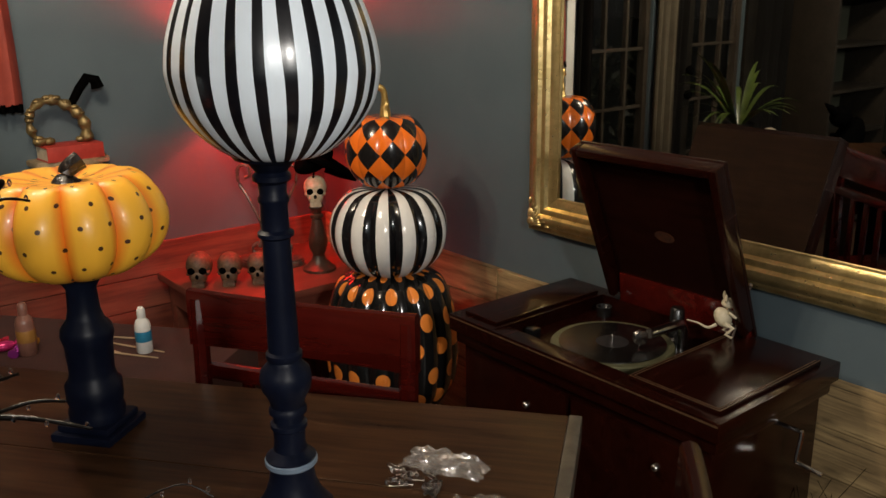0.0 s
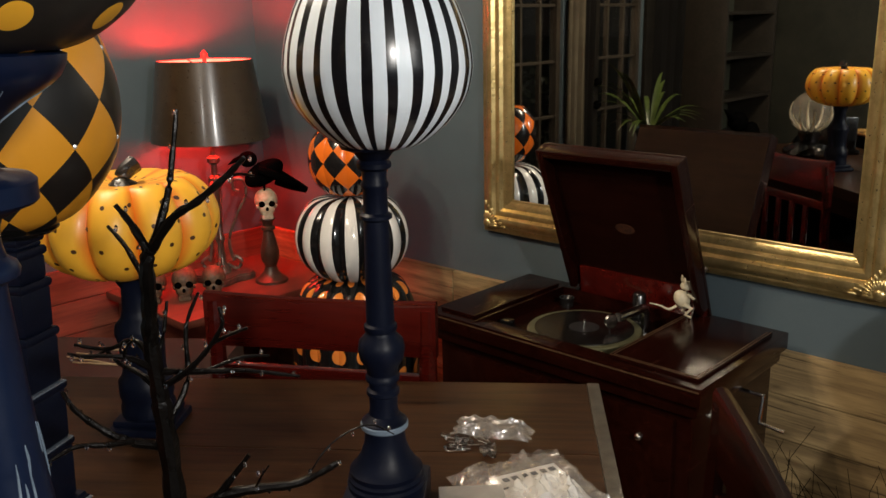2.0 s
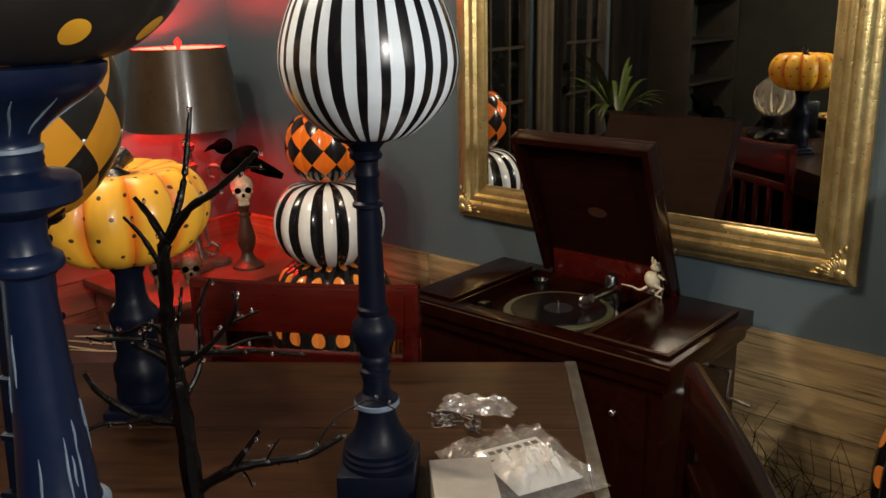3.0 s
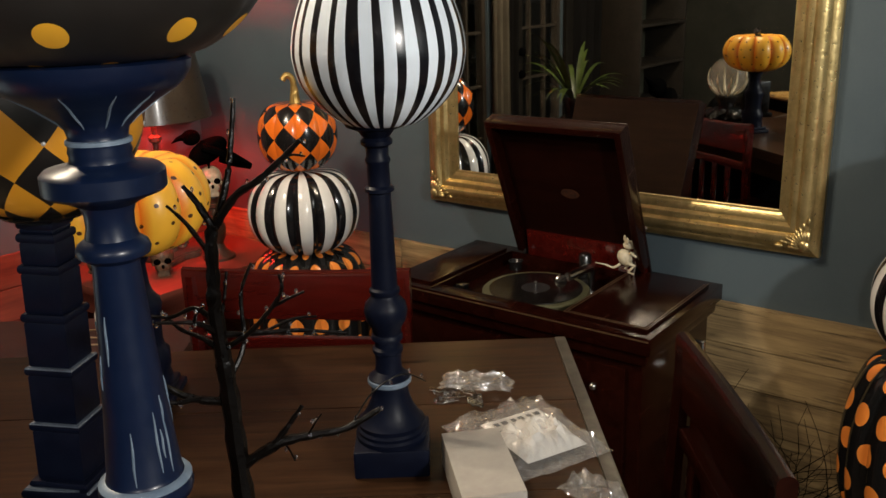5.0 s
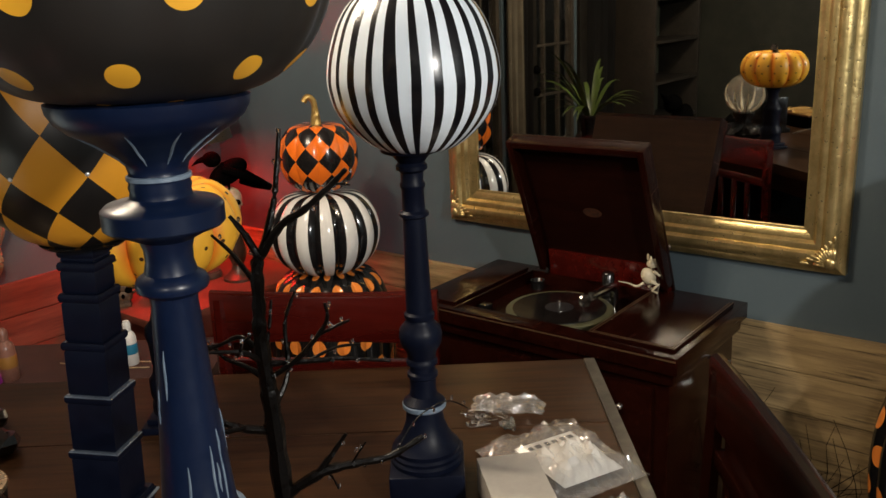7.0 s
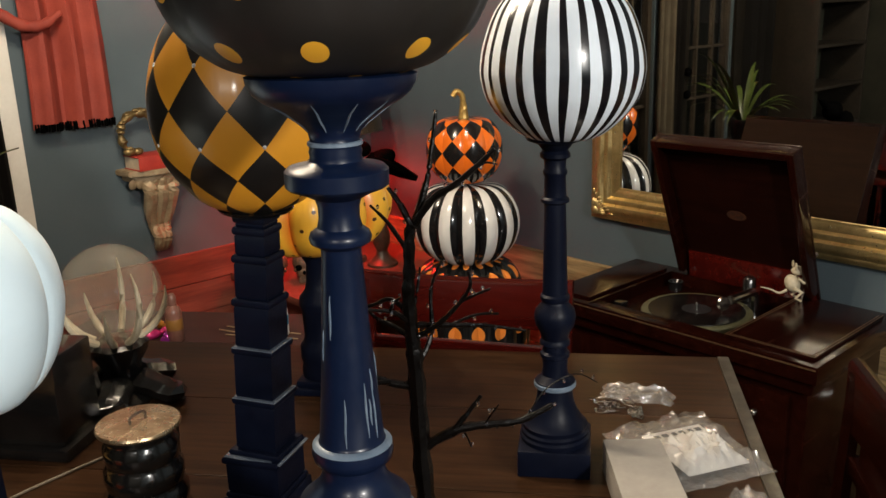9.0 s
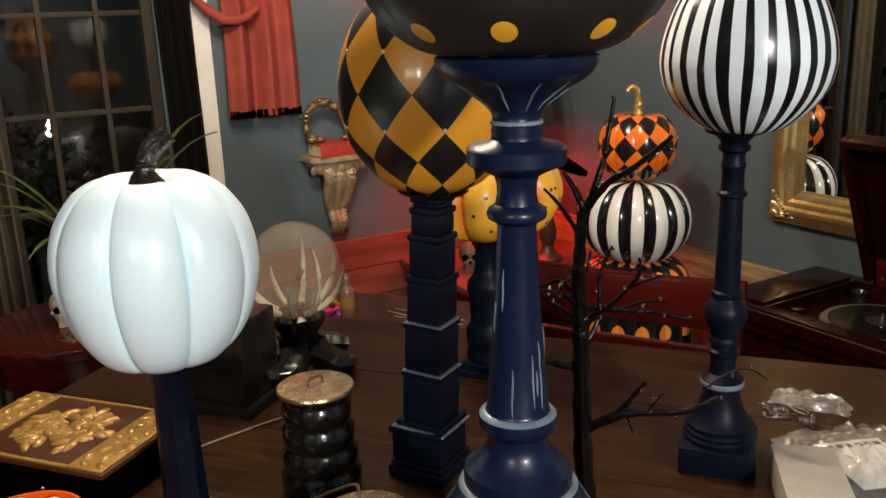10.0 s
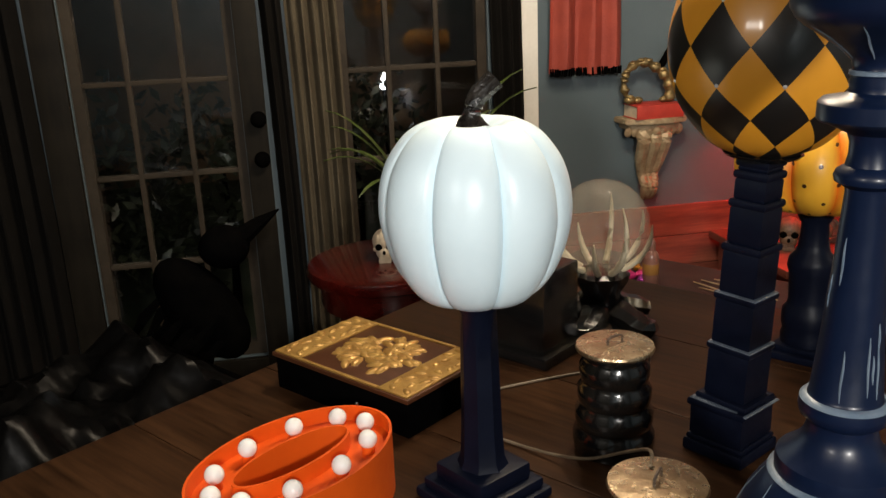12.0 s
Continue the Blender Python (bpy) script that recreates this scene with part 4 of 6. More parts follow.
def candlestick():
    t = thing("skull_candlestick", pose(1.565, 2.73, LZ, 0, 0, -32), "turned wooden candlestick carrying a bone skull and a black raven", "candlestick")
    part("stem", lathe([(0.062, 0), (0.062, 0.01), (0.045, 0.022), (0.028, 0.04), (0.022, 0.06), (0.034, 0.09), (0.036, 0.12), (0.024, 0.17), (0.018, 0.20), (0.026, 0.205), (0.026, 0.215), (0.018, 0.22), (0.022, 0.235), (0.030, 0.245), (0.028, 0.252)], 28), varied("dark_turned_wood", (0.03, 0.016, 0.01), (0.06, 0.03, 0.018), 25, 0.4), t)
    bm = bmesh.new()
    skull_shape(bm, 0.105, Matrix())
    sk = part("skull", bm, BONE, t, "aged bone skull", m=pose(0, 0, 0.252))
    part("socket", sockets(0.105), BLACKM, sk, "dark hollow sockets")
    # raven with a folded wing, beak and tail
    r = bmesh.new()
    ball(0.05, pose(0.0, 0, 0.42, 0, -28, 0), r, (1.6, 0.85, 0.85), 18, 12)
    ball(0.030, pose(-0.055, 0, 0.475), r, (1.15, 0.9, 1.0), 14, 10)
    tube([(-0.08, 0, 0.478), (-0.105, 0, 0.472), (-0.128, 0, 0.458)], [0.013, 0.008, 0.001], 8, r)
    tube([(0.05, 0, 0.40), (0.10, 0, 0.372), (0.155, 0.0, 0.345)], [0.030, 0.024, 0.012], 8, r)
    for y in (-1, 1):
        tube(curve_points([(-0.02, 0.040 * y, 0.44), (0.03, 0.052 * y, 0.42), (0.09, 0.035 * y, 0.385), (0.14, 0.012 * y, 0.36)], 4), [0.016] * 6 + [0.012] * 4 + [0.006] * 3, 8, r)
        tube([(0.0, 0.015 * y, 0.39), (-0.005, 0.016 * y, 0.352)], 0.004, 6, r)
    part("raven", r, BLACKM, t, "black raven figure")


side_table()
table_lamp()
candlestick()
for x, y, s in ((1.145, 2.86, 0.115), (1.235, 2.80, 0.11), (1.325, 2.75, 0.105)):
    skull(pose(x, y, LZ, 0, 0, -34), s, "small aged bone skull in a row on the side table", OLDBONE)


# ---- stacks of three pumpkins ----
def pumpkin_stack(m):
    t = thing("pumpkin_stack", m, "stack of three glossy pumpkins, dotted, striped and harlequin", "pumpkin decoration", "pumpkin stacks")
    part("urn", lathe([(0.13, 0), (0.13, 0.03), (0.09, 0.05), (0.06, 0.10), (0.07, 0.17), (0.13, 0.26), (0.15, 0.31), (0.14, 0.34), (0.10, 0.345)], 32), BLACKM, t, "black urn foot")
    part("lower_pumpkin", lathe(smooth_rows([(0.10, 0.335), (0.165, 0.36), (0.204, 0.42), (0.216, 0.49), (0.218, 0.56), (0.214, 0.63), (0.198, 0.70), (0.166, 0.768), (0.11, 0.798), (0.05, 0.803), (0.02, 0.798)], 5), 112, 16, 0.07, 0.7), DOT_S, t, "black with orange dots")
    part("middle_pumpkin", lathe([(r, z + 0.786) for r, z in pumpkin_rows(0.187, 0.294, flat=0.3, dent=0.05)], 112, 14, 0.075, 0.7), STRIPE2, t, "white with broad black stripes")
    part("upper_pumpkin", lathe([(r, z + 1.068) for r, z in pumpkin_rows(0.130, 0.235, flat=0.35, dent=0.06)], 100, 10, 0.06, 0.7), HARL2, t, "orange and black lozenges")
    pts = curve_points([(0, 0, 1.285), (0, 0, 1.335), (-0.004, 0, 1.365), (-0.022, 0, 1.378), (-0.036, 0, 1.362)], 5)
    part("stem", tube(pts, [0.019 - 0.009 * min(1, i / 6) for i in range(len(pts))], 9), BRASS, t, "brass coloured curled stem", m=pose(0, 0, 0, 0, 0, -40))
    return t


first = pumpkin_stack(pose(1.470, 2.130, 0.010, 0, 0, 10) @ Matrix.Scale(0.985, 4))
copy_thing(first, pose(1.655, 0.255, 0, 0, 0, 75))


# black twigs on the floor by the wall
def twig_mesh(seed, count, spread, height, radius):
    rnd = random.Random(seed)
    bm = bmesh.new()
    for k in range(count):
        a = rnd.uniform(0, 6.28)
        p = Vector((rnd.uniform(-spread, spread) * 0.5, rnd.uniform(-spread, spread), 0.004))
        d = Vector((math.cos(a) * 0.45, math.sin(a) * 0.7, rnd.uniform(0.5, 1.2)))
        pts = [p.copy()]
        for j in range(6):
            d += Vector((rnd.uniform(-0.4, 0.4), rnd.uniform(-0.4, 0.4), rnd.uniform(-0.35, 0.2)))
            p = p + d.normalized() * height / 6
            p.z = max(p.z, 0.004)
            p.x = min(max(p.x, -0.13), 0.13)
            pts.append(p.copy())
        tube(pts, [radius * (1 - 0.12 * j) for j in range(7)], 4, bm)
    return bm


tagged(part("twig_bundle", twig_mesh(4, 150, 0.22, 0.62, 0.0022), BLACKM, m=pose(1.67, 0.68, 0)), "heap of thin black twigs against the wainscot", "twigs", kind="stuff")


# ---- wall shelf with an ornament, and the red drape ----
def wall_shelf():
    t = thing("wall_shelf", pose(0.818, WY, 1.108), "carved gilt bracket shelf on the wall", "shelf")
    W = varied("worn_gilt_carving", (0.26, 0.17, 0.09), (0.42, 0.33, 0.20), 30, 0.5, 0.25, relief=0.5, dist=0.004)
    part("board", slab([(-0.13, 0), (0.13, 0), (0.12, -0.10), (0.05, -0.13), (-0.05, -0.13), (-0.12, -0.10)], -0.022, 0.0, 0.004), W, t)
    part("moulding", slab([(-0.11, 0), (0.11, 0), (0.10, -0.085), (0.04, -0.11), (-0.04, -0.11), (-0.10, -0.085)], -0.045, -0.0225, 0.005), W, t)
    # S-shaped bracket with leaves
    for x in (-0.045, 0.0, 0.045):
        pts = curve_points([(x, -0.07, -0.045), (x * 0.9, -0.085, -0.09), (x * 0.8, -0.05, -0.16), (x * 0.5, -0.03, -0.22), (x * 0.4, -0.05, -0.27), (x * 0.3, -0.03, -0.31), (x * 0.2, -0.012, -0.315)], 5)
        part("scroll", tube(pts, [0.030 - 0.018 * i / len(pts) for i in range(len(pts))], 8), W, t)
    for k in range(9):
        part("leaf", ball(0.018, pose(-0.10 + 0.025 * k, -0.105 + 0.03 * abs(k - 4) / 4, -0.052, 20, 0, 0), scale=(0.9, 0.5, 1.2), u=10, v=8), W, t)
    return t


wall_shelf()
book = thing("book", pose(0.818, WY - 0.065, 1.108, 0, 0, 4), "red cloth bound book lying on the bracket shelf", "book")
part("cover", boxed(-0.095, 0.095, -0.055, 0.055, 0, 0.004, 0.001), varied("red_cloth", (0.42, 0.035, 0.02), (0.34, 0.025, 0.015), 30, 0.6), book)
part("cover", boxed(-0.095, 0.095, -0.055, 0.055, 0.046, 0.05, 0.001), bpy.data.materials["red_cloth"], book)
part("spine", boxed(-0.095, 0.095, -0.058, -0.0552, 0, 0.05, 0.001), bpy.data.materials["red_cloth"], book)
part("pages", boxed(-0.092, 0.092, -0.0545, 0.052, 0.0042, 0.0458), varied("page_block", (0.5, 0.42, 0.3), (0.6, 0.5, 0.36), 60, 0.8), book)


def horn():
    t = thing("ornament", pose(0.818, WY - 0.065, 1.158), "curved gilt scroll ornament with a dark spout", "ornament")
    G = varied("dull_gilt", (0.30, 0.21, 0.08), (0.13, 0.09, 0.04), 40, 0.4, 0.6, relief=0.6, dist=0.005)
    pts = curve_points([(-0.088, 0, 0.010), (-0.112, 0, 0.045), (-0.116, 0, 0.095), (-0.088, 0, 0.138), (-0.040, 0, 0.150), (0.005, 0, 0.130), (0.040, 0, 0.100), (0.060, 0, 0.062), (0.062, 0, 0.012)], 6)
    n = len(pts)
    part("scroll", tube(pts, [0.011 + 0.009 * i / n + 0.004 * math.sin(i * 1.1) for i in range(n)], 10), G, t)
    for k in range(2, n - 3, 4):
        d = 0.016 + 0.006 * k / n
        part("leaf", ball(0.011, Matrix.Translation(pts[k] + Vector((0.0, -0.010, d * 0.6))), scale=(1.3, 0.8, 0.7), u=10, v=8), G, t)
    for x, z, r in ((-0.092, 0.016, 0.020), (-0.062, 0.0136, 0.017), (0.062, 0.0152, 0.019), (0.040, 0.0112, 0.014)):
        part("foot_leaf", ball(r, pose(x, 0, z), scale=(1.2, 0.9, 0.8), u=10, v=8), G, t)
    part("spout", tube([(0.020, 0, 0.125), (0.055, 0, 0.180), (0.085, 0, 0.215), (0.112, 0, 0.205), (0.118, 0, 0.180)], [0.013, 0.015, 0.018, 0.020, 0.022], 10), BLACKM, t, "dark bent metal spout")


horn()


def drape(name, x0, x1, y, z0, z1, folds, depth, mat, label, category, taper=0.0, seed=1):
    """A hanging cloth with folds, thick enough to cast its shade."""
    rnd = random.Random(seed)
    bm = bmesh.new()
    nx, nz = folds * 8, 16
    ph = [rnd.uniform(-0.5, 0.5) for _ in range(4)]
    for off, flip in ((0.0, False), (0.006, True)):
        grid = []
        for j in range(nz + 1):
            v = j / nz
            row = []
            for i in range(nx + 1):
                u = i / nx
                s = 1 - taper * v
                x = (x0 + x1) / 2 + (u - 0.5) * (x1 - x0) * s + 0.008 * math.sin(5 * v + ph[0])
                d = depth * (0.6 * math.sin(2 * math.pi * folds * u + 1.2 * v + ph[1]) + 0.4 * math.sin(2 * math.pi * folds * 0.53 * u + ph[2] * 6 + 0.8 * v))
                row.append(bm.verts.new((x, y - depth + d + off, z0 + (z1 - z0) * v + (0.012 * math.sin(9 * u + ph[3]) if j == 0 else 0))))
            grid.append(row)
        for j in range(nz):
            for i in range(nx):
                q = (grid[j][i], grid[j][i + 1], grid[j + 1][i + 1], grid[j + 1][i])
                bm.faces.new(reversed(q) if flip else q)
    return tagged(part(name, bm, mat), label, category)


VELVET = varied("brick_red_velvet", (0.30, 0.045, 0.025), (0.22, 0.03, 0.018), 12, 0.75, relief=0.25, fine=220)
GREYC = varied("grey_brown_curtain_cloth", (0.095, 0.078, 0.052), (0.055, 0.044, 0.030), 6, 0.9, shine=0.1, relief=0.2, fine=200)
DARKC = varied("dark_and_shaded_curtain_cloth", (0.006, 0.005, 0.004), (0.0035, 0.003, 0.0025), 6, 0.9, shine=0.1, relief=0.2, fine=200)
dr = drape("drape", 0.415, 0.695, WY - 0.02, 1.29, 2.35, 3, 0.035, VELVET, "brick red velvet drape with a dark fringe", "drape", 0.12, 2)
fr = bmesh.new()
for k in range(70):
    x = 0.424 + 0.262 * k / 69
    tube([(x, WY - 0.055 + 0.02 * math.sin(k * 0.9), 1.303), (x + 0.003 * math.sin(k), WY - 0.055 + 0.02 * math.sin(k * 0.9), 1.275)], 0.0035, 5, fr)
part("fringe", fr, BLACKM, dr, "black thread fringe")
swag = curve_points([(0.29, WY - 0.06, 1.76), (0.35, WY - 0.075, 1.675), (0.42, WY - 0.085, 1.625), (0.49, WY - 0.085, 1.625), (0.55, WY - 0.08, 1.66)], 6)
part("swag", tube(swag, [0.009 + 0.011 * math.sin(math.pi * i / (len(swag) - 1)) + 0.002 * math.sin(i * 1.7) for i in range(len(swag))], 12), VELVET, dr, "gathered velvet swag")
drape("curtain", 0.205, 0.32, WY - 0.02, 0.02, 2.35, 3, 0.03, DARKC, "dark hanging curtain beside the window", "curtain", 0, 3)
drape("curtain", -0.505, -0.33, WY - 0.02, 0.02, 2.35, 5, 0.03, GREYC, "grey brown hanging curtain between the windows", "curtain", 0, 4)
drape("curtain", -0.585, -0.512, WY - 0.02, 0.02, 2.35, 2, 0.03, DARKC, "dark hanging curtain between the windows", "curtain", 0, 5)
# far left curtain takes the dark cloth: the falling light is put into its colour
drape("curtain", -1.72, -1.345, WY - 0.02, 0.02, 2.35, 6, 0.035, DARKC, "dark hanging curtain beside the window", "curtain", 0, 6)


# added shelves stand in for glazed doors; olive board and shelf edges mimic panes and bars
def cabinet():
    t = thing("glazed_door_stand_in", pose(-2.52, WY - 0.36, 0), "dark open shelves standing in for glazed doors in the dim corner", "cabinet")
    C = wood("dark_cabinet_wood", (0.014, 0.011, 0.008), (0.026, 0.020, 0.014), (3, 30, 30), 0.4)
    for x in (0.0, 0.78):
        part("side_panel", boxed(x, x + 0.03, 0, 0.34, 0, 2.1, 0.003), C, t)
    part("back_panel", boxed(0.0302, 0.7798, 0.325, 0.34, 0, 2.1), varied("olive_back_board", (0.022, 0.024, 0.014), (0.034, 0.036, 0.021), 5, 0.6), t, "dull olive board standing in for the door panes")
    for z in (0.08, 0.40, 0.70, 0.99, 1.28, 1.58, 2.07):
        part("shelf", boxed(0.0305, 0.7795, 0.0, 0.324, z, z + 0.022, 0.002), C, t)


cabinet()


# ---- by the window: round table, plant, skull ----
def round_table():
    t = thing("round_table", pose(-0.29, 2.36, 0), "small round dark red table by the window", "table")
    part("tabletop", lathe([(0.20, 0.835), (0.225, 0.845), (0.23, 0.86), (0.225, 0.875), (0.21, 0.88), (0.01, 0.88)], 56), MAHOG, t)
    part("drum", lathe([(0.19, 0.76), (0.195, 0.77), (0.195, 0.834)], 48), MAHOG, t)
    for k in range(4):
        a = k * math.pi / 2 + 0.6
        part("leg", tube(curve_points([(0.16 * math.cos(a), 0.16 * math.sin(a), 0.76), (0.175 * math.cos(a), 0.175 * math.sin(a), 0.55), (0.15 * math.cos(a), 0.15 * math.sin(a), 0.25), (0.20 * math.cos(a), 0.20 * math.sin(a), 0.0)], 5), 0.017, 8), MAHOG, t)


round_table()
skull(pose(-0.298, 2.35, 0.88, 0, 0, -10), 0.085, "small pale skull on the round table", varied("pale_bone", (0.75, 0.66, 0.52), (0.55, 0.45, 0.32), 30, 0.5))


def plant():
    t = thing("potted_plant", pose(-0.16, 2.45, 0.88), "spiky green leaved plant in a dark pot", "plant")
    part("pot", lathe([(0.05, 0), (0.052, 0.01), (0.07, 0.10), (0.078, 0.105), (0.078, 0.12), (0.066, 0.12), (0.064, 0.105), (0.01, 0.105)], 32), BLACK, t)
    GREEN = varied("blade_leaf_green", (0.026, 0.042, 0.007), (0.060, 0.085, 0.016), 15, 0.35, relief=0.2)
    rnd = random.Random(11)
    for k in range(26):
        a, ln, up = rnd.uniform(0, 6.28), rnd.uniform(0.24, 0.42), rnd.uniform(0.8, 1.7)
        bm = bmesh.new()
        prev = None
        n = 8
        for j in range(n + 1):
            s = j / n
            r = 0.02 + ln * s * 0.75
            z = 0.10 + ln * (up * s - 0.75 * s * s)
            w = 0.013 * math.sin(math.pi * min(0.97, 0.12 + 0.86 * s)) + 0.0006
            c, d = Vector((r * math.cos(a), r * math.sin(a), z)), Vector((-math.sin(a), math.cos(a), 0))
            row = [bm.verts.new(c - d * w + Vector((0, 0, 0.003))), bm.verts.new(c), bm.verts.new(c + d * w + Vector((0, 0, 0.003)))]
            if prev:
                bm.faces.new((prev[0], prev[1], row[1], row[0]))
                bm.faces.new((prev[1], prev[2], row[2], row[1]))
            prev = row
        part("leaf", bm, GREEN, t)


plant()


# bench beyond the table with a tray, bottles and sweets
RED_CLOTH = varied("dark_red_cloth", (0.05, 0.014, 0.009), (0.03, 0.008, 0.006), 10, 0.8, relief=0.3, fine=200)
bench = thing("bench", pose(0.50, 2.13, 0, 0, 0, 128.5), "low bench under a dark red cloth", "bench")
part("cloth", boxed(-0.42, 0.42, -0.17, 0.17, 0.55, 0.80, 0.02), RED_CLOTH, bench)
part("frame", boxed(-0.38, 0.38, -0.14, 0.14, 0.0, 0.55, 0.005), REDWOOD, bench)
WHITEPLAST = varied("white_plastic", (0.72, 0.70, 0.66), (0.62, 0.60, 0.55), 20, 0.4)


def bottle(m, s, band, label, skin=None):
    t = thing("bottle", m, label, "bottle")
    PLAST = skin or WHITEPLAST
    part("body", lathe([(0.017 * s, 0), (0.019 * s, 0.003 * s), (0.019 * s, 0.07 * s), (0.016 * s, 0.08 * s), (0.009 * s, 0.088 * s)], 24), PLAST, t)
    part("cap", lathe([(0.010 * s, 0.088 * s), (0.010 * s, 0.108 * s), (0.006 * s, 0.115 * s)], 16), PLAST, t)
    part("band", lathe([(0.0192 * s, 0.03 * s), (0.0195 * s, 0.031 * s), (0.0195 * s, 0.055 * s), (0.0192 * s, 0.056 * s)], 24), band, t, "coloured label band")


bottle(pose(0.622, 1.968, 0.80), 1.0, material("teal_band", (0.02, 0.18, 0.30), 0.4), "small white plastic bottle with a teal label")
bottle(pose(0.40, 2.14, 0.80), 1.15, material("amber_band", (0.30, 0.14, 0.03), 0.4), "dull pink plastic bottle with an amber label", varied("dull_pink_plastic", (0.24, 0.11, 0.08), (0.16, 0.07, 0.05), 20, 0.3))
STICK = varied("pale_stick_wood", (0.42, 0.30, 0.18), (0.30, 0.20, 0.11), 30, 0.6)
for dx, dy, turn, ln in ((0.0, 0.0, 118, 0.115), (-0.03, -0.04, 124, 0.105), (-0.055, 0.03, 112, 0.07), (0.02, 0.05, 130, 0.06)):
    tagged(part("stick", tube([(-ln, 0, 0.0025), (0.0, 0.001, 0.0025), (ln, 0, 0.0025)], [0.0018, 0.0025, 0.0018], 6), STICK, m=pose(0.60 + dx, 2.03 + dy, 0.80, 0, 0, turn)), "thin pale wooden stick lying on the bench", "stick", "sticks on the bench")
for k, (x, y, c) in enumerate(((0.36, 2.20, (0.55, 0.03, 0.16)), (0.39, 2.16, (0.35, 0.04, 0.30)), (0.42, 2.22, (0.6, 0.25, 0.04)), (0.34, 2.25, (0.5, 0.02, 0.05)))):
    bm = ball(0.018, None, None, (1.5, 0.9, 0.7), 12, 8)
    for s in (-1, 1):
        tube([(s * 0.022, 0, 0), (s * 0.034, 0.002, 0.002), (s * 0.042, 0, 0)], [0.004, 0.010, 0.013], 7, bm)
    tagged(part("wrapped_sweet", bm, material("foil_wrap", c, 0.25, 0.4), m=pose(x, y, 0.8125, 0, 0, 50 * k)), "shiny foil wrapped sweet on the bench", "sweet", "sweets")


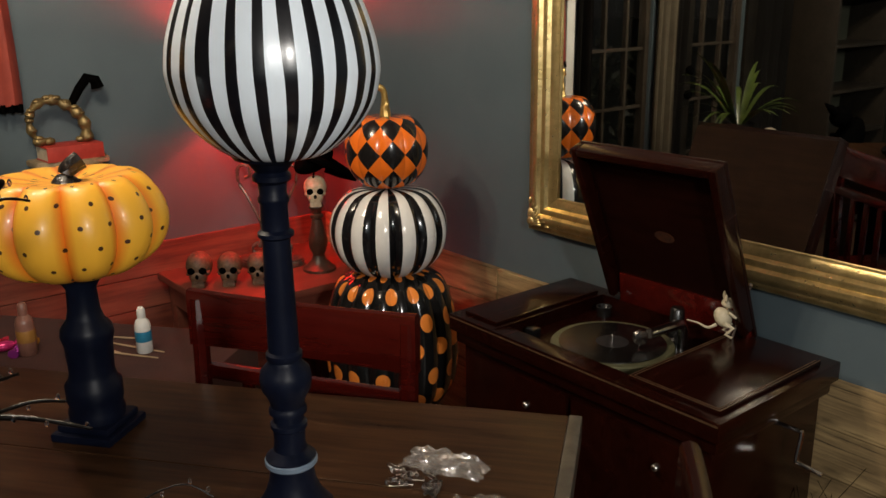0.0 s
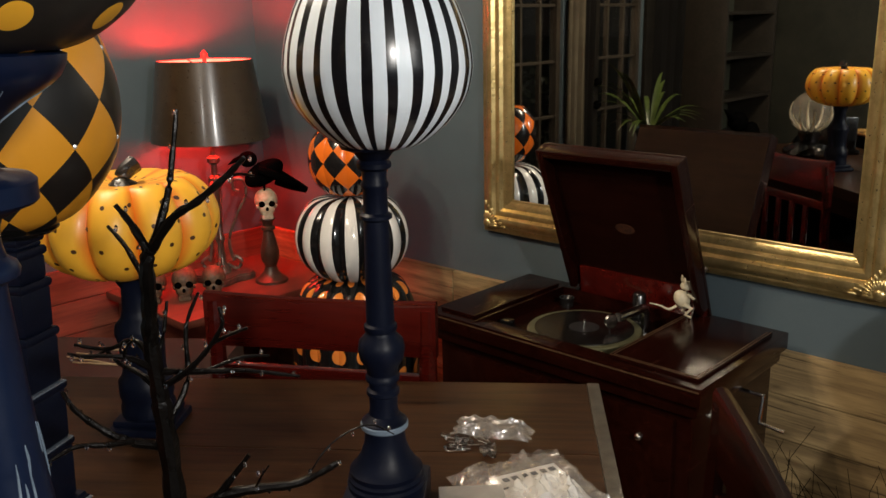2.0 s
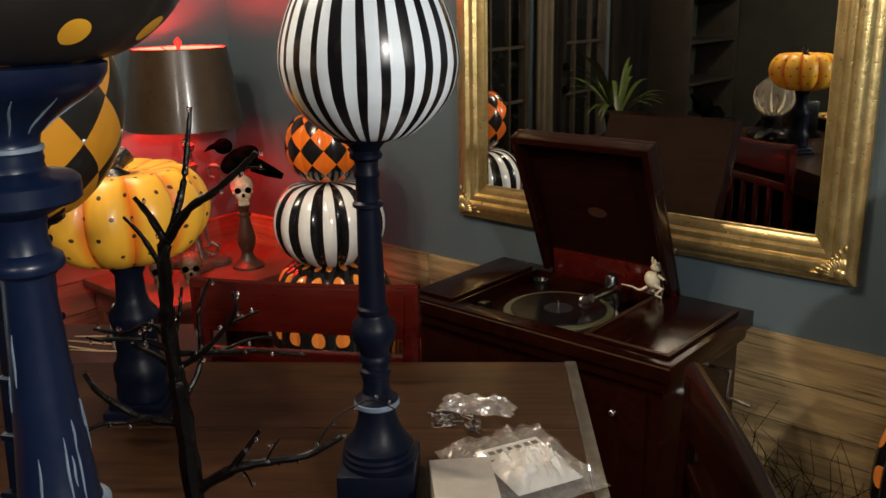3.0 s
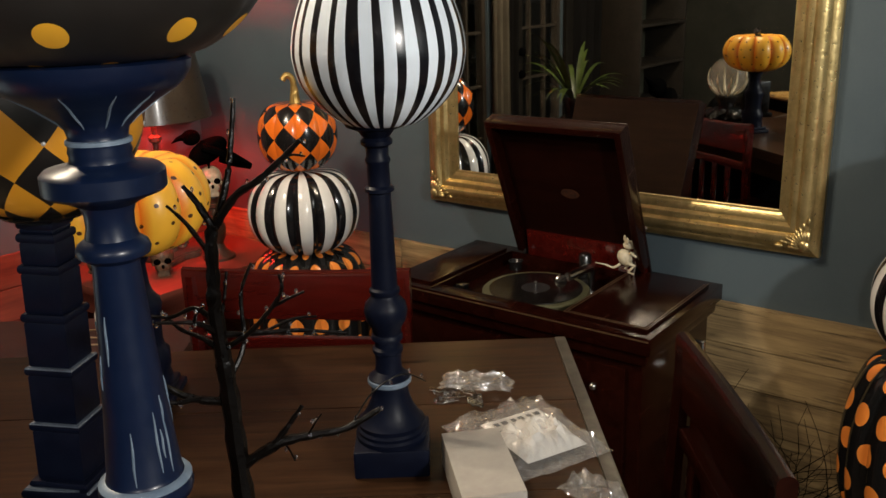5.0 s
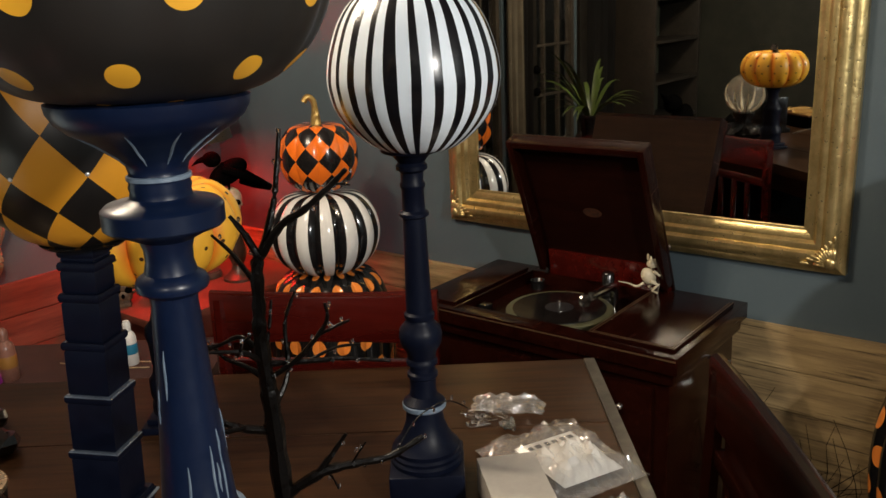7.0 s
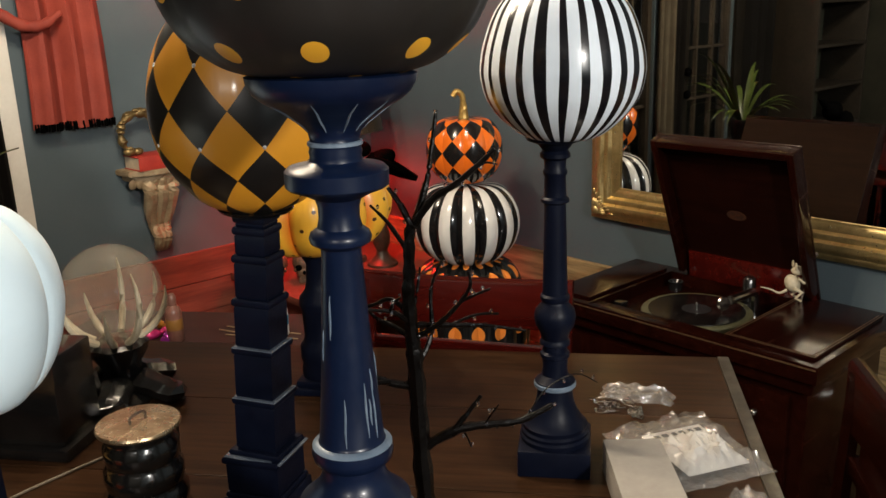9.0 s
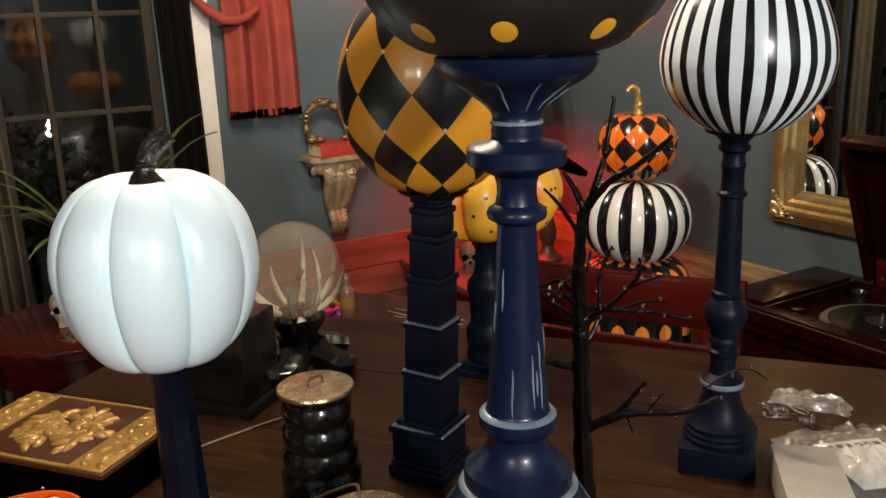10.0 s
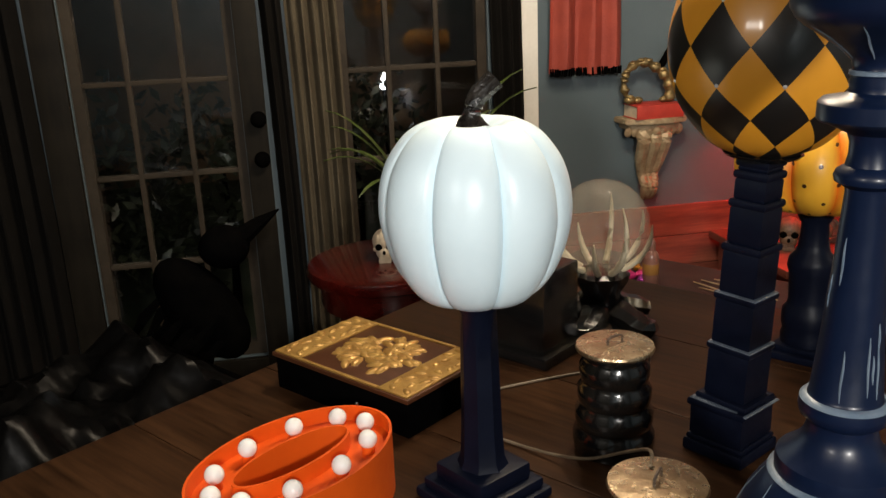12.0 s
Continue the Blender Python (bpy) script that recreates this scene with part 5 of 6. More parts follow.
# ---- small things on the table ----
def branch_tree():
    t = thing("twig_tree", pose(0.050, 0.695, TZ), "black bare twig tree with tiny clear lights", "decorative tree")
    B = varied("black_glossy_bark", (0.0018, 0.0013, 0.0011), (0.0034, 0.0024, 0.0019), 40, 0.30, relief=0.6, dist=0.003, shine=0.14)
    part("foot", lathe([(0.05, 0), (0.05, 0.006), (0.02, 0.012)], 24), BLACKM, t)

    def pt(s, z, o=0.0):
        return (0.780 * s + 0.626 * o, -0.626 * s + 0.780 * o, z)
    limbs = [
        ([pt(-0.005, 0.008), pt(-0.010, 0.10), pt(-0.015, 0.182), pt(-0.017, 0.271), pt(-0.019, 0.325)], 0.0125, 0.0085),
        ([pt(-0.019, 0.322), pt(-0.022, 0.378), pt(-0.020, 0.411), pt(-0.018, 0.449), pt(-0.014, 0.460)], 0.0078, 0.0055),
        ([pt(-0.015, 0.456), pt(-0.027, 0.482), pt(-0.038, 0.499)], 0.0045, 0.0018),
        ([pt(-0.014, 0.457), pt(0.002, 0.501, 0.01), pt(0.009, 0.536, 0.015), pt(0.015, 0.573, 0.02)], 0.0040, 0.0018),
        ([pt(-0.013, 0.459), pt(0.008, 0.487, -0.005), pt(0.030, 0.501, -0.01), pt(0.058, 0.524, -0.012), pt(0.070, 0.536, -0.015)], 0.0045, 0.0022),
        ([pt(0.050, 0.517, -0.012), pt(0.062, 0.520, 0.0), pt(0.075, 0.516, 0.01)], 0.0016, 0.0009),
        ([pt(-0.014, 0.206), pt(0.026, 0.225), pt(0.060, 0.229), pt(0.095, 0.231), pt(0.131, 0.248)], 0.0062, 0.0030),
        ([pt(0.018, 0.222), pt(0.036, 0.243), pt(0.052, 0.264)], 0.0038, 0.0020),
        ([pt(0.100, 0.232), pt(0.125, 0.262, 0.01), pt(0.160, 0.274, 0.02), pt(0.185, 0.262, 0.02)], 0.0010, 0.0007),
        ([pt(0.055, 0.229), pt(0.062, 0.246, -0.01), pt(0.070, 0.258, -0.012)], 0.0012, 0.0008),
        ([pt(0.030, 0.226), pt(0.036, 0.212, 0.005), pt(0.040, 0.200, 0.005)], 0.0014, 0.0009),
        ([pt(-0.018, 0.350), pt(0.026, 0.347), pt(0.058, 0.345), pt(0.102, 0.336)], 0.0034, 0.0014),
        ([pt(0.020, 0.347), pt(0.050, 0.352, 0.015), pt(0.075, 0.350, 0.02)], 0.0020, 0.0012),
        ([pt(-0.018, 0.335), pt(0.005, 0.351, -0.01), pt(0.025, 0.371, -0.015), pt(0.041, 0.395, -0.02), pt(0.040, 0.412, -0.02)], 0.0034, 0.0014),
        ([pt(0.030, 0.378, -0.016), pt(0.045, 0.386, -0.02), pt(0.062, 0.392, -0.02)], 0.0020, 0.0012),
        ([pt(-0.021, 0.359), pt(-0.014, 0.377, 0.01), pt(-0.008, 0.409, 0.015)], 0.0026, 0.0013),
        ([pt(-0.020, 0.350), pt(-0.033, 0.365, -0.01), pt(-0.045, 0.372, -0.015), pt(-0.075, 0.377, -0.02)], 0.0034, 0.0014),
        ([pt(-0.042, 0.371, -0.014), pt(-0.038, 0.382, -0.02), pt(-0.030, 0.390, -0.025)], 0.0018, 0.0011),
        ([pt(-0.018, 0.330), pt(-0.036, 0.342, 0.015), pt(-0.058, 0.349, 0.03), pt(-0.069, 0.364, 0.03)], 0.0034, 0.0014),
        ([pt(-0.017, 0.278), pt(-0.049, 0.286), pt(-0.068, 0.297), pt(-0.090, 0.318), pt(-0.100, 0.338)], 0.0050, 0.0018),
        ([pt(-0.045, 0.286), pt(-0.066, 0.292, -0.015), pt(-0.088, 0.295, -0.02), pt(-0.109, 0.288, -0.03)], 0.0032, 0.0014),
        ([pt(-0.020, 0.357), pt(-0.040, 0.373, 0.02), pt(-0.066, 0.363, 0.03), pt(-0.094, 0.369, 0.03)], 0.0030, 0.0014),
        ([pt(-0.066, 0.363, 0.03), pt(-0.085, 0.352, 0.04), pt(-0.105, 0.356, 0.045)], 0.0018, 0.0010),
        ([pt(-0.017, 0.300), pt(0.001, 0.330, 0.02), pt(0.003, 0.378, 0.03), pt(0.016, 0.409, 0.035)], 0.0032, 0.0014),
        ([pt(-0.020, 0.430), pt(-0.040, 0.455, 0.03), pt(-0.058, 0.470, 0.05)], 0.0030, 0.0014),
    ]
    LED = glass("clear_light_drop", (0.95, 0.95, 1.0), 0.05)
    rnd = random.Random(8)
    for path, r0, r1 in limbs:
        pts = curve_points(path, 5)
        n = len(pts)
        br = part("branch" if r0 < 0.007 else "trunk", tube(pts, [(r0 + (r1 - r0) * i / (n - 1)) * (1 + 0.12 * math.sin(i * 2.1)) for i in range(n)], 8), B, t)
        if r0 < 0.007:
            for i in range(2, n, 3):
                p = pts[i] + Vector((rnd.uniform(-1, 1), rnd.uniform(-1, 1), rnd.uniform(-1, 1))).normalized() * 0.0045
                part("light_drop", ball(0.0020, Matrix.Translation(p), scale=(0.8, 0.8, 1.4), u=8, v=6), LED, br)


branch_tree()


CRYSTAL = material("milky_crystal", (0.86, 0.76, 0.58), 0.04, 0, 1.0)
bsdf(CRYSTAL).inputs["Alpha"].default_value = 0.17
bsdf(CRYSTAL).inputs["IOR"].default_value = 1.3


def crystal_ball():
    t = thing("crystal_ball", pose(0.023, 1.527, TZ), "clear crystal ball held by pale bony claws on a black stand", "crystal ball")
    squat = Matrix.Diagonal((1.09, 1.09, 0.82, 1))
    stand = part("stand", lathe([(0.050, 0), (0.056, 0.012), (0.040, 0.03), (0.030, 0.06), (0.034, 0.09), (0.046, 0.115), (0.050, 0.135), (0.040, 0.142)], 28, 7, 0.10), BLACK, t, "black gnarled stand", m=squat)
    for k in range(5):
        a = k * 1.2566 + 0.3
        knuckle = tube(curve_points([(0.03 * math.cos(a), 0.03 * math.sin(a), 0.05), (0.07 * math.cos(a), 0.07 * math.sin(a), 0.035), (0.088 * math.cos(a), 0.088 * math.sin(a), 0.024), (0.080 * math.cos(a + 0.3), 0.080 * math.sin(a + 0.3), 0.022)], 4), [0.028, 0.030, 0.027, 0.025, 0.026, 0.025, 0.022, 0.024, 0.024, 0.022, 0.023, 0.021, 0.016], 8)
        part("clawed_foot", knuckle, BLACK, stand, "black clawed foot")
    part("orb", ball(0.0890, pose(0, 0, 0.204), u=48, v=32), CRYSTAL, t, "clear glass orb")
    CLAW = varied("pale_claw_resin", (0.74, 0.66, 0.48), (0.55, 0.46, 0.30), 30, 0.4)
    for k in range(8):
        a = k * math.pi / 4 + 0.2 + 0.1 * math.sin(k * 3)
        top = 0.189 + 0.035 * math.sin(k * 2.3)
        pts = []
        for j in range(7):
            b = -1.15 + (math.asin((top - 0.200 + 0.03) / 0.095) + 1.15) * j / 6
            q = 0.0925
            pts.append((q * math.cos(b) * math.cos(a), q * math.cos(b) * math.sin(a), 0.204 + q * math.sin(b)))
        part("claw", tube(pts, [0.0066, 0.0062, 0.0066, 0.0052, 0.0050, 0.0034, 0.001], 8), CLAW, t, "pale bony claw")


crystal_ball()


GLOSSBLACK = varied("wet_looking_black_glaze", (0.0035, 0.0035, 0.0035), (0.008, 0.007, 0.006), 18, 0.14, coat=0.6, relief=0.25, dist=0.003)


def canister(m, h, label):
    t = thing("ribbed_canister", m, label, "canister", "ribbed canisters")
    rows = [(0.050, 0.0), (0.056, 0.004)]
    n = 4
    for k in range(n):
        z0 = 0.008 + (h - 0.02) * k / n
        dz = (h - 0.02) / n
        r = 0.056 - 0.003 * k
        rows += [(r, z0), (r + 0.002, z0 + dz * 0.25), (r + 0.002, z0 + dz * 0.6), (r - 0.003, z0 + dz * 0.8), (r - 0.004, z0 + dz * 0.95)]
    rows += [(0.044, h - 0.010), (0.040, h - 0.004)]
    part("body", lathe(rows, 44), GLOSSBLACK, t, "glossy black ribbed body")
    part("clasp", tube(curve_points([(0.050, 0, h - 0.004), (0.064, 0, h - 0.02), (0.062, 0, h * 0.55), (0.066, 0, h * 0.35), (0.060, 0, h * 0.25)], 4), 0.0035, 7), IRON, t, "bent wire clasp")
    lid = part("lid", lathe([(0.040, h - 0.004), (0.0535, h - 0.003), (0.0550, h), (0.0535, h + 0.003), (0.030, h + 0.0045), (0.001, h + 0.005)], 44), varied("tarnished_brass_lid", (0.50, 0.39, 0.25), (0.27, 0.19, 0.11), 45, 0.28, 0.85, relief=0.35, dist=0.003), t, "tarnished brass lid")
    part("loop", tube(curve_points([(-0.013, 0, h + 0.004), (-0.011, 0, h + 0.014), (0.011, 0, h + 0.014), (0.013, 0, h + 0.004)], 4), 0.002, 6), IRON, lid, "bent wire loop")
    return t


canister(pose(-0.124, 1.090, TZ, 0, 0, 20), 0.158, "glossy black ribbed canister with a tarnished brass lid")
canister(pose(-0.188, 0.805, TZ, 0, 0, 50), 0.122, "shorter black ribbed canister with a tarnished brass lid")
cable = curve_points([(-0.085, 1.335, TZ + 0.003), (-0.17, 1.325, TZ + 0.003), (-0.255, 1.305, TZ + 0.004), (-0.305, 1.255, TZ + 0.010), (-0.302, 1.185, TZ + 0.008), (-0.247, 1.117, TZ + 0.004), (-0.190, 1.040, TZ + 0.020), (-0.150, 0.985, TZ + 0.055), (-0.150, 0.920, TZ + 0.095), (-0.168, 0.865, TZ + 0.122), (-0.185, 0.83, TZ + 0.130)], 8)
tagged(part("cable", tube(cable, 0.0022, 7), varied("braided_cable", (0.16, 0.12, 0.075), (0.10, 0.075, 0.05), 60, 0.5)), "thin dark cable looped across the table", "cable")


def carved_box():
    t = thing("carved_box", TM @ pose(1.106, 0.636, TZ) @ Matrix.Diagonal((1.08, 1.03, 1, 1)), "carved wooden box with a gilt relief lid", "box")
    part("body", boxed(0.004, 0.286, 0.004, 0.188, 0, 0.058, 0.002), BLACKM, t, "dark box body")
    CARV = varied("gilt_carved_wood", (0.50, 0.30, 0.08), (0.34, 0.18, 0.045), 35, 0.35, 0.35, relief=0.5, dist=0.003)
    BROWN = wood("brown_lid_field", (0.045, 0.015, 0.006), (0.085, 0.030, 0.012), (4, 40, 40), 0.35, 0.3)
    lid = part("lid", boxed(0, 0.29, 0, 0.192, 0.0585, 0.066, 0.002), BROWN, t, "polished brown lid")
    for x0, x1 in ((0.004, 0.060), (0.230, 0.286)):
        part("carved_band", boxed(x0, x1, 0.004, 0.188, 0.066, 0.069, 0.001), CARV, lid, "gilt carved band")
    for y0, y1 in ((0.003, 0.009), (0.183, 0.189)):
        part("carved_border", boxed(0.0605, 0.2295, y0, y1, 0.066, 0.069, 0.001), CARV, lid, "gilt border")
    rnd = random.Random(2)
    rel = bmesh.new()
    for k in range(90):
        a, q = rnd.uniform(0, 6.28), rnd.uniform(0, 1) ** 0.5
        ball(0.012, pose(0.145 + 0.066 * q * math.cos(a), 0.096 + 0.064 * q * math.sin(a), 0.066, rnd.uniform(-20, 20), 0, rnd.uniform(0, 180)), rel, (1.4, 0.6, 0.45), 10, 6)
    tagged(part("relief", rel, CARV, lid, "gilt carved medallion"), kind="stuff")
    for x in (0.018, 0.045, 0.245, 0.272):
        bm = bmesh.new()
        for k in range(9):
            ball(0.008, pose(x + 0.006 * math.sin(k * 2), 0.018 + 0.0195 * k, 0.069, 0, 0, 40 * k), bm, (1.3, 0.7, 0.4), 8, 6)
        tagged(part("scroll_relief", bm, CARV, lid, "gilt scroll work"), kind="stuff")
    part("clasp", ball(0.004, pose(0.10, 0.193, 0.03), u=10, v=8), material("bright_metal", (0.8, 0.8, 0.78), 0.2, 1.0), t)


carved_box()
dark_box = thing("pedestal_box", TM @ pose(1.15, 0.45, TZ), "black painted square pedestal box", "box")
part("body", boxed(-0.062, 0.062, -0.055, 0.055, 0.022, 0.17, 0.004), BLACK, dark_box)
part("foot", boxed(-0.074, 0.074, -0.067, 0.067, 0, 0.0215, 0.005), BLACK, dark_box)


def marquee_letter():
    t = thing("marquee_letter", TM @ pose(1.093, 1.058, TZ), "orange metal marquee letter O with white bulbs, lying flat", "marquee sign")
    OR = varied("orange_enamel", (0.72, 0.10, 0.008), (0.66, 0.085, 0.006), 12, 0.35, relief=0.05)
    n = 64
    bm = bmesh.new()

    def oval(a, b, z):
        return [bm.verts.new((a * math.cos(2 * math.pi * k / n), b * math.sin(2 * math.pi * k / n), z)) for k in range(n)]
    H = 0.088
    rings = [oval(0.096, 0.150, 0), oval(0.096, 0.150, H), oval(0.0925, 0.1465, H), oval(0.0925, 0.1465, H - 0.022), oval(0.036, 0.092, H - 0.022), oval(0.036, 0.092, H), oval(0.0325, 0.0885, H), oval(0.0325, 0.0885, 0)]
    for a, b in zip(rings, rings[1:]):
        for k in range(n):
            bm.faces.new((a[k], a[(k + 1) % n], b[(k + 1) % n], b[k]))
    bmesh.ops.recalc_face_normals(bm, faces=bm.faces)
    part("letter", bm, OR, t)
    WB = varied("white_bulb_glass", (0.82, 0.80, 0.77), (0.76, 0.74, 0.70), 20, 0.15)
    for k in range(10):
        a = 2 * math.pi * (k + 0.3) / 10
        b = part("bulb", ball(0.0125, pose(0.066 * math.cos(a), 0.120 * math.sin(a), H - 0.003), u=18, v=12), WB, t, "white round bulb")
        part("socket", lathe([(0.009, 0.0), (0.009, 0.010), (0.007, 0.012)], 14), OR, b, m=pose(0.066 * math.cos(a), 0.120 * math.sin(a), H - 0.0218))


marquee_letter()

# packing: white carton, plastic bags with clips, a dark chip
CARD = varied("grey_white_card", (0.42, 0.39, 0.34), (0.35, 0.32, 0.28), 15, 0.6)
carton = thing("carton", on_table(0.195, 0.53, 8), "plain off-white small carton", "carton")
part("body", boxed(-0.042, 0.042, -0.085, 0.085, 0, 0.050, 0.001), CARD, carton)
part("flap", boxed(-0.0415, 0.0415, -0.03, 0.0845, 0.0505, 0.0512), CARD, carton)
FILM = material("clear_plastic_film", (0.70, 0.67, 0.62), 0.07, 0, 1.0, 1.0)
see = node(FILM, "ShaderNodeBsdfTransparent")
gleam = node(FILM, "ShaderNodeBsdfGlossy")
gleam.inputs["Roughness"].default_value = 0.11
both = node(FILM, "ShaderNodeMixShader")
both.inputs[0].default_value = 0.20
haze = node(FILM, "ShaderNodeMixShader")
haze.inputs[0].default_value = 0.10
wire(FILM, see.outputs[0], both.inputs[1])
wire(FILM, gleam.outputs[0], both.inputs[2])
wire(FILM, both.outputs[0], haze.inputs[1])
wire(FILM, bsdf(FILM).outputs[0], haze.inputs[2])
wire(FILM, haze.outputs[0], FILM.node_tree.nodes["Material Output"].inputs["Surface"])
bump(FILM, noise_of(FILM, coords(FILM), 38, 2), 0.7, 0.015)
wire(FILM, bsdf(FILM).inputs["Normal"].links[0].from_socket, gleam.inputs["Normal"])


def plastic_bag(m, w, d, puff, seed, label, name="plastic_bag"):
    """A crumpled flat bag: two sheets that meet at the rim."""
    rnd = random.Random(seed)
    bm = bmesh.new()
    n = 18
    sheets = []
    for side in (0, 1):
        grid = []
        for j in range(n + 1):
            row = []
            for i in range(n + 1):
                u, v = i / n, j / n
                rim = min(1, 6 * min(u, 1 - u, v, 1 - v))
                k = noise.noise(Vector((u * 3.2 + seed, v * 3.2, side * 3))) + 0.4 * noise.noise(Vector((u * 7, v * 7 + seed, side)))
                k = k if side == 0 else 1.6 * abs(k) - 0.3
                z = 0.003 + side * (puff * rim * (0.55 + 0.5 * k)) + 0.006 * max(0, noise.noise(Vector((u * 4, v * 4, seed)))) + (0.001 * side)
                row.append(bm.verts.new(((u - 0.5) * w + 0.006 * noise.noise(Vector((v * 6, seed, 1))), (v - 0.5) * d + 0.006 * noise.noise(Vector((u * 6, seed, 2))), max(z, 0.002))))
            grid.append(row)
        sheets.append(grid)
        for j in range(n):
            for i in range(n):
                q = (grid[j][i], grid[j][i + 1], grid[j + 1][i + 1], grid[j + 1][i])
                bm.faces.new(q if side else reversed(q))
    ob = thing(name, m, label, "bag", "clear plastic bags")
    sheet = part("film", bm, FILM, ob)
    sheet.visible_shadow = False
    return ob


bag = plastic_bag(on_table(0.122, 0.392, 28), 0.18, 0.20, 0.050, 3, "clear plastic bag with a printed white card inside")
PAPER = varied("white_tissue_paper", (0.56, 0.54, 0.50), (0.46, 0.44, 0.41), 30, 0.7, relief=0.5, dist=0.004)
INK = material("dark_ink", (0.05, 0.05, 0.055), 0.5)
card = part("printed_card", boxed(-0.066, 0.040, -0.062, -0.030, 0.0075, 0.0085), PAPER, bag, "white card with dark print")
for k, wd in enumerate((0.010, 0.008, 0.009, 0.007, 0.010, 0.009)):
    part("print_bar", boxed(-0.060 + 0.0150 * k, -0.060 + 0.0150 * k + wd, -0.053, -0.043, 0.0086, 0.0089), INK, card)
wad = bmesh.new()
grid = [[wad.verts.new((-0.062 + 0.105 * i / 22, -0.022 + 0.095 * j / 18, 0.010 + 0.030 * min(1, 4 * min(i / 22, 1 - i / 22, j / 18, 1 - j / 18)) * (0.55 + abs(noise.noise(Vector((i * 0.30, j * 0.12, 4)))) + 0.5 * abs(noise.noise(Vector((i * 0.6, j * 0.5, 8))))))) for i in range(23)] for j in range(19)]
for j in range(18):
    for i in range(22):
        wad.faces.new((grid[j][i], grid[j][i + 1], grid[j + 1][i + 1], grid[j + 1][i]))
part("paper_wad", wad, PAPER, bag, "crumpled white paper")
for x in (-0.060, -0.004):
    part("dark_band", boxed(x, x + 0.040, -0.029, -0.0255, 0.0088, 0.0094), INK, card, "thin dark printed band")
small = plastic_bag(on_table(0.184, 0.200, -10), 0.125, 0.050, 0.028, 7, "small crumpled clear plastic bag")
plastic_bag(on_table(0.046, 0.545, 40), 0.055, 0.08, 0.030, 9, "small clear plastic bag at the table's edge")
CLIP = glass("clear_clip_plastic", (0.95, 0.95, 0.95), 0.08, 1.4)
rnd = random.Random(21)
for k in range(9):
    r = rnd.uniform(0.009, 0.013)
    pts = [(r * math.cos(a), 0.7 * r * math.sin(a), 0.0035) for a in [j * 0.6 for j in range(10)]] + [(r + 0.012, -0.004, 0.004)]
    bm = tube(pts, 0.003, 7)
    tagged(part("plastic_clip", bm, CLIP, m=on_table(0.228 + rnd.uniform(-0.045, 0.035), 0.240 + rnd.uniform(-0.02, 0.025), rnd.uniform(0, 360))), "small clear plastic hook clip", "clip", "plastic clips")
chip = thing("small_box", on_table(0.235, 0.60, 20), "small black box with a grey top", "box")
part("body", boxed(-0.02, 0.02, -0.025, 0.025, 0, 0.022, 0.001), BLACK, chip)
part("label_panel", boxed(-0.017, 0.017, -0.022, 0.022, 0.0222, 0.0226), CARD, chip)
tagged(part("mini_pumpkin", lathe(pumpkin_rows(0.028, 0.035), 48, 8, 0.12, 0.7), DOT_O, m=on_table(0.20, 0.645)), "tiny orange pumpkin beside the carton", "pumpkin")


# ---- rat and cane on the gramophone ----
def rat():
    bm = bmesh.new()
    ball(0.018, pose(0, 0, 0.045, 0, -30, 0), bm, (1.0, 0.8, 1.35), 14, 10)
    ball(0.013, pose(0.012, 0, 0.078), bm, (1.35, 0.85, 0.9), 14, 10)
    tube([(0.022, 0, 0.078), (0.036, 0, 0.073)], [0.009, 0.003], 8, bm)
    for y in (-1, 1):
        ball(0.009, pose(0.002, 0.012 * y, 0.092), bm, (0.35, 0.9, 1.1), 10, 8)
        tube([(0.002, 0.012 * y, 0.035), (0.020, 0.014 * y, 0.025), (0.006, 0.015 * y, 0.010), (0.020, 0.015 * y, 0.003)], [0.006, 0.005, 0.0035, 0.003], 7, bm)
        tube([(0.010, 0.012 * y, 0.060), (0.024, 0.014 * y, 0.050), (0.036, 0.012 * y, 0.056)], [0.004, 0.0035, 0.003], 7, bm)
    tube(curve_points([(-0.012, 0, 0.028), (-0.03, 0, 0.020), (-0.05, 0.004, 0.028), (-0.075, 0.006, 0.034)], 5), [0.004 - 0.003 * i / 15 for i in range(16)], 6, bm)
    ob = part("rat_figure", bm, varied("ivory_resin", (0.62, 0.55, 0.40), (0.45, 0.38, 0.25), 60, 0.5, relief=0.4), m=pose(1.706, 1.086, GZ + 0.0102, 0, 0, -48) @ Matrix.Scale(1.10, 4))
    tagged(ob, "small ivory coloured standing rat figure on the gramophone", "figurine")


rat()
cane = thing("cane", pose(0, 0, 0), "thin dark cane leaning by the rat figure", "cane")
part("shaft", tube([(1.722, 1.066, GZ + 0.0102), (1.748, 1.046, GZ + 0.138)], 0.003, 7), IRON, cane)
part("knob", ball(0.006, pose(1.748, 1.046, GZ + 0.141), u=10, v=8), IRON, cane)


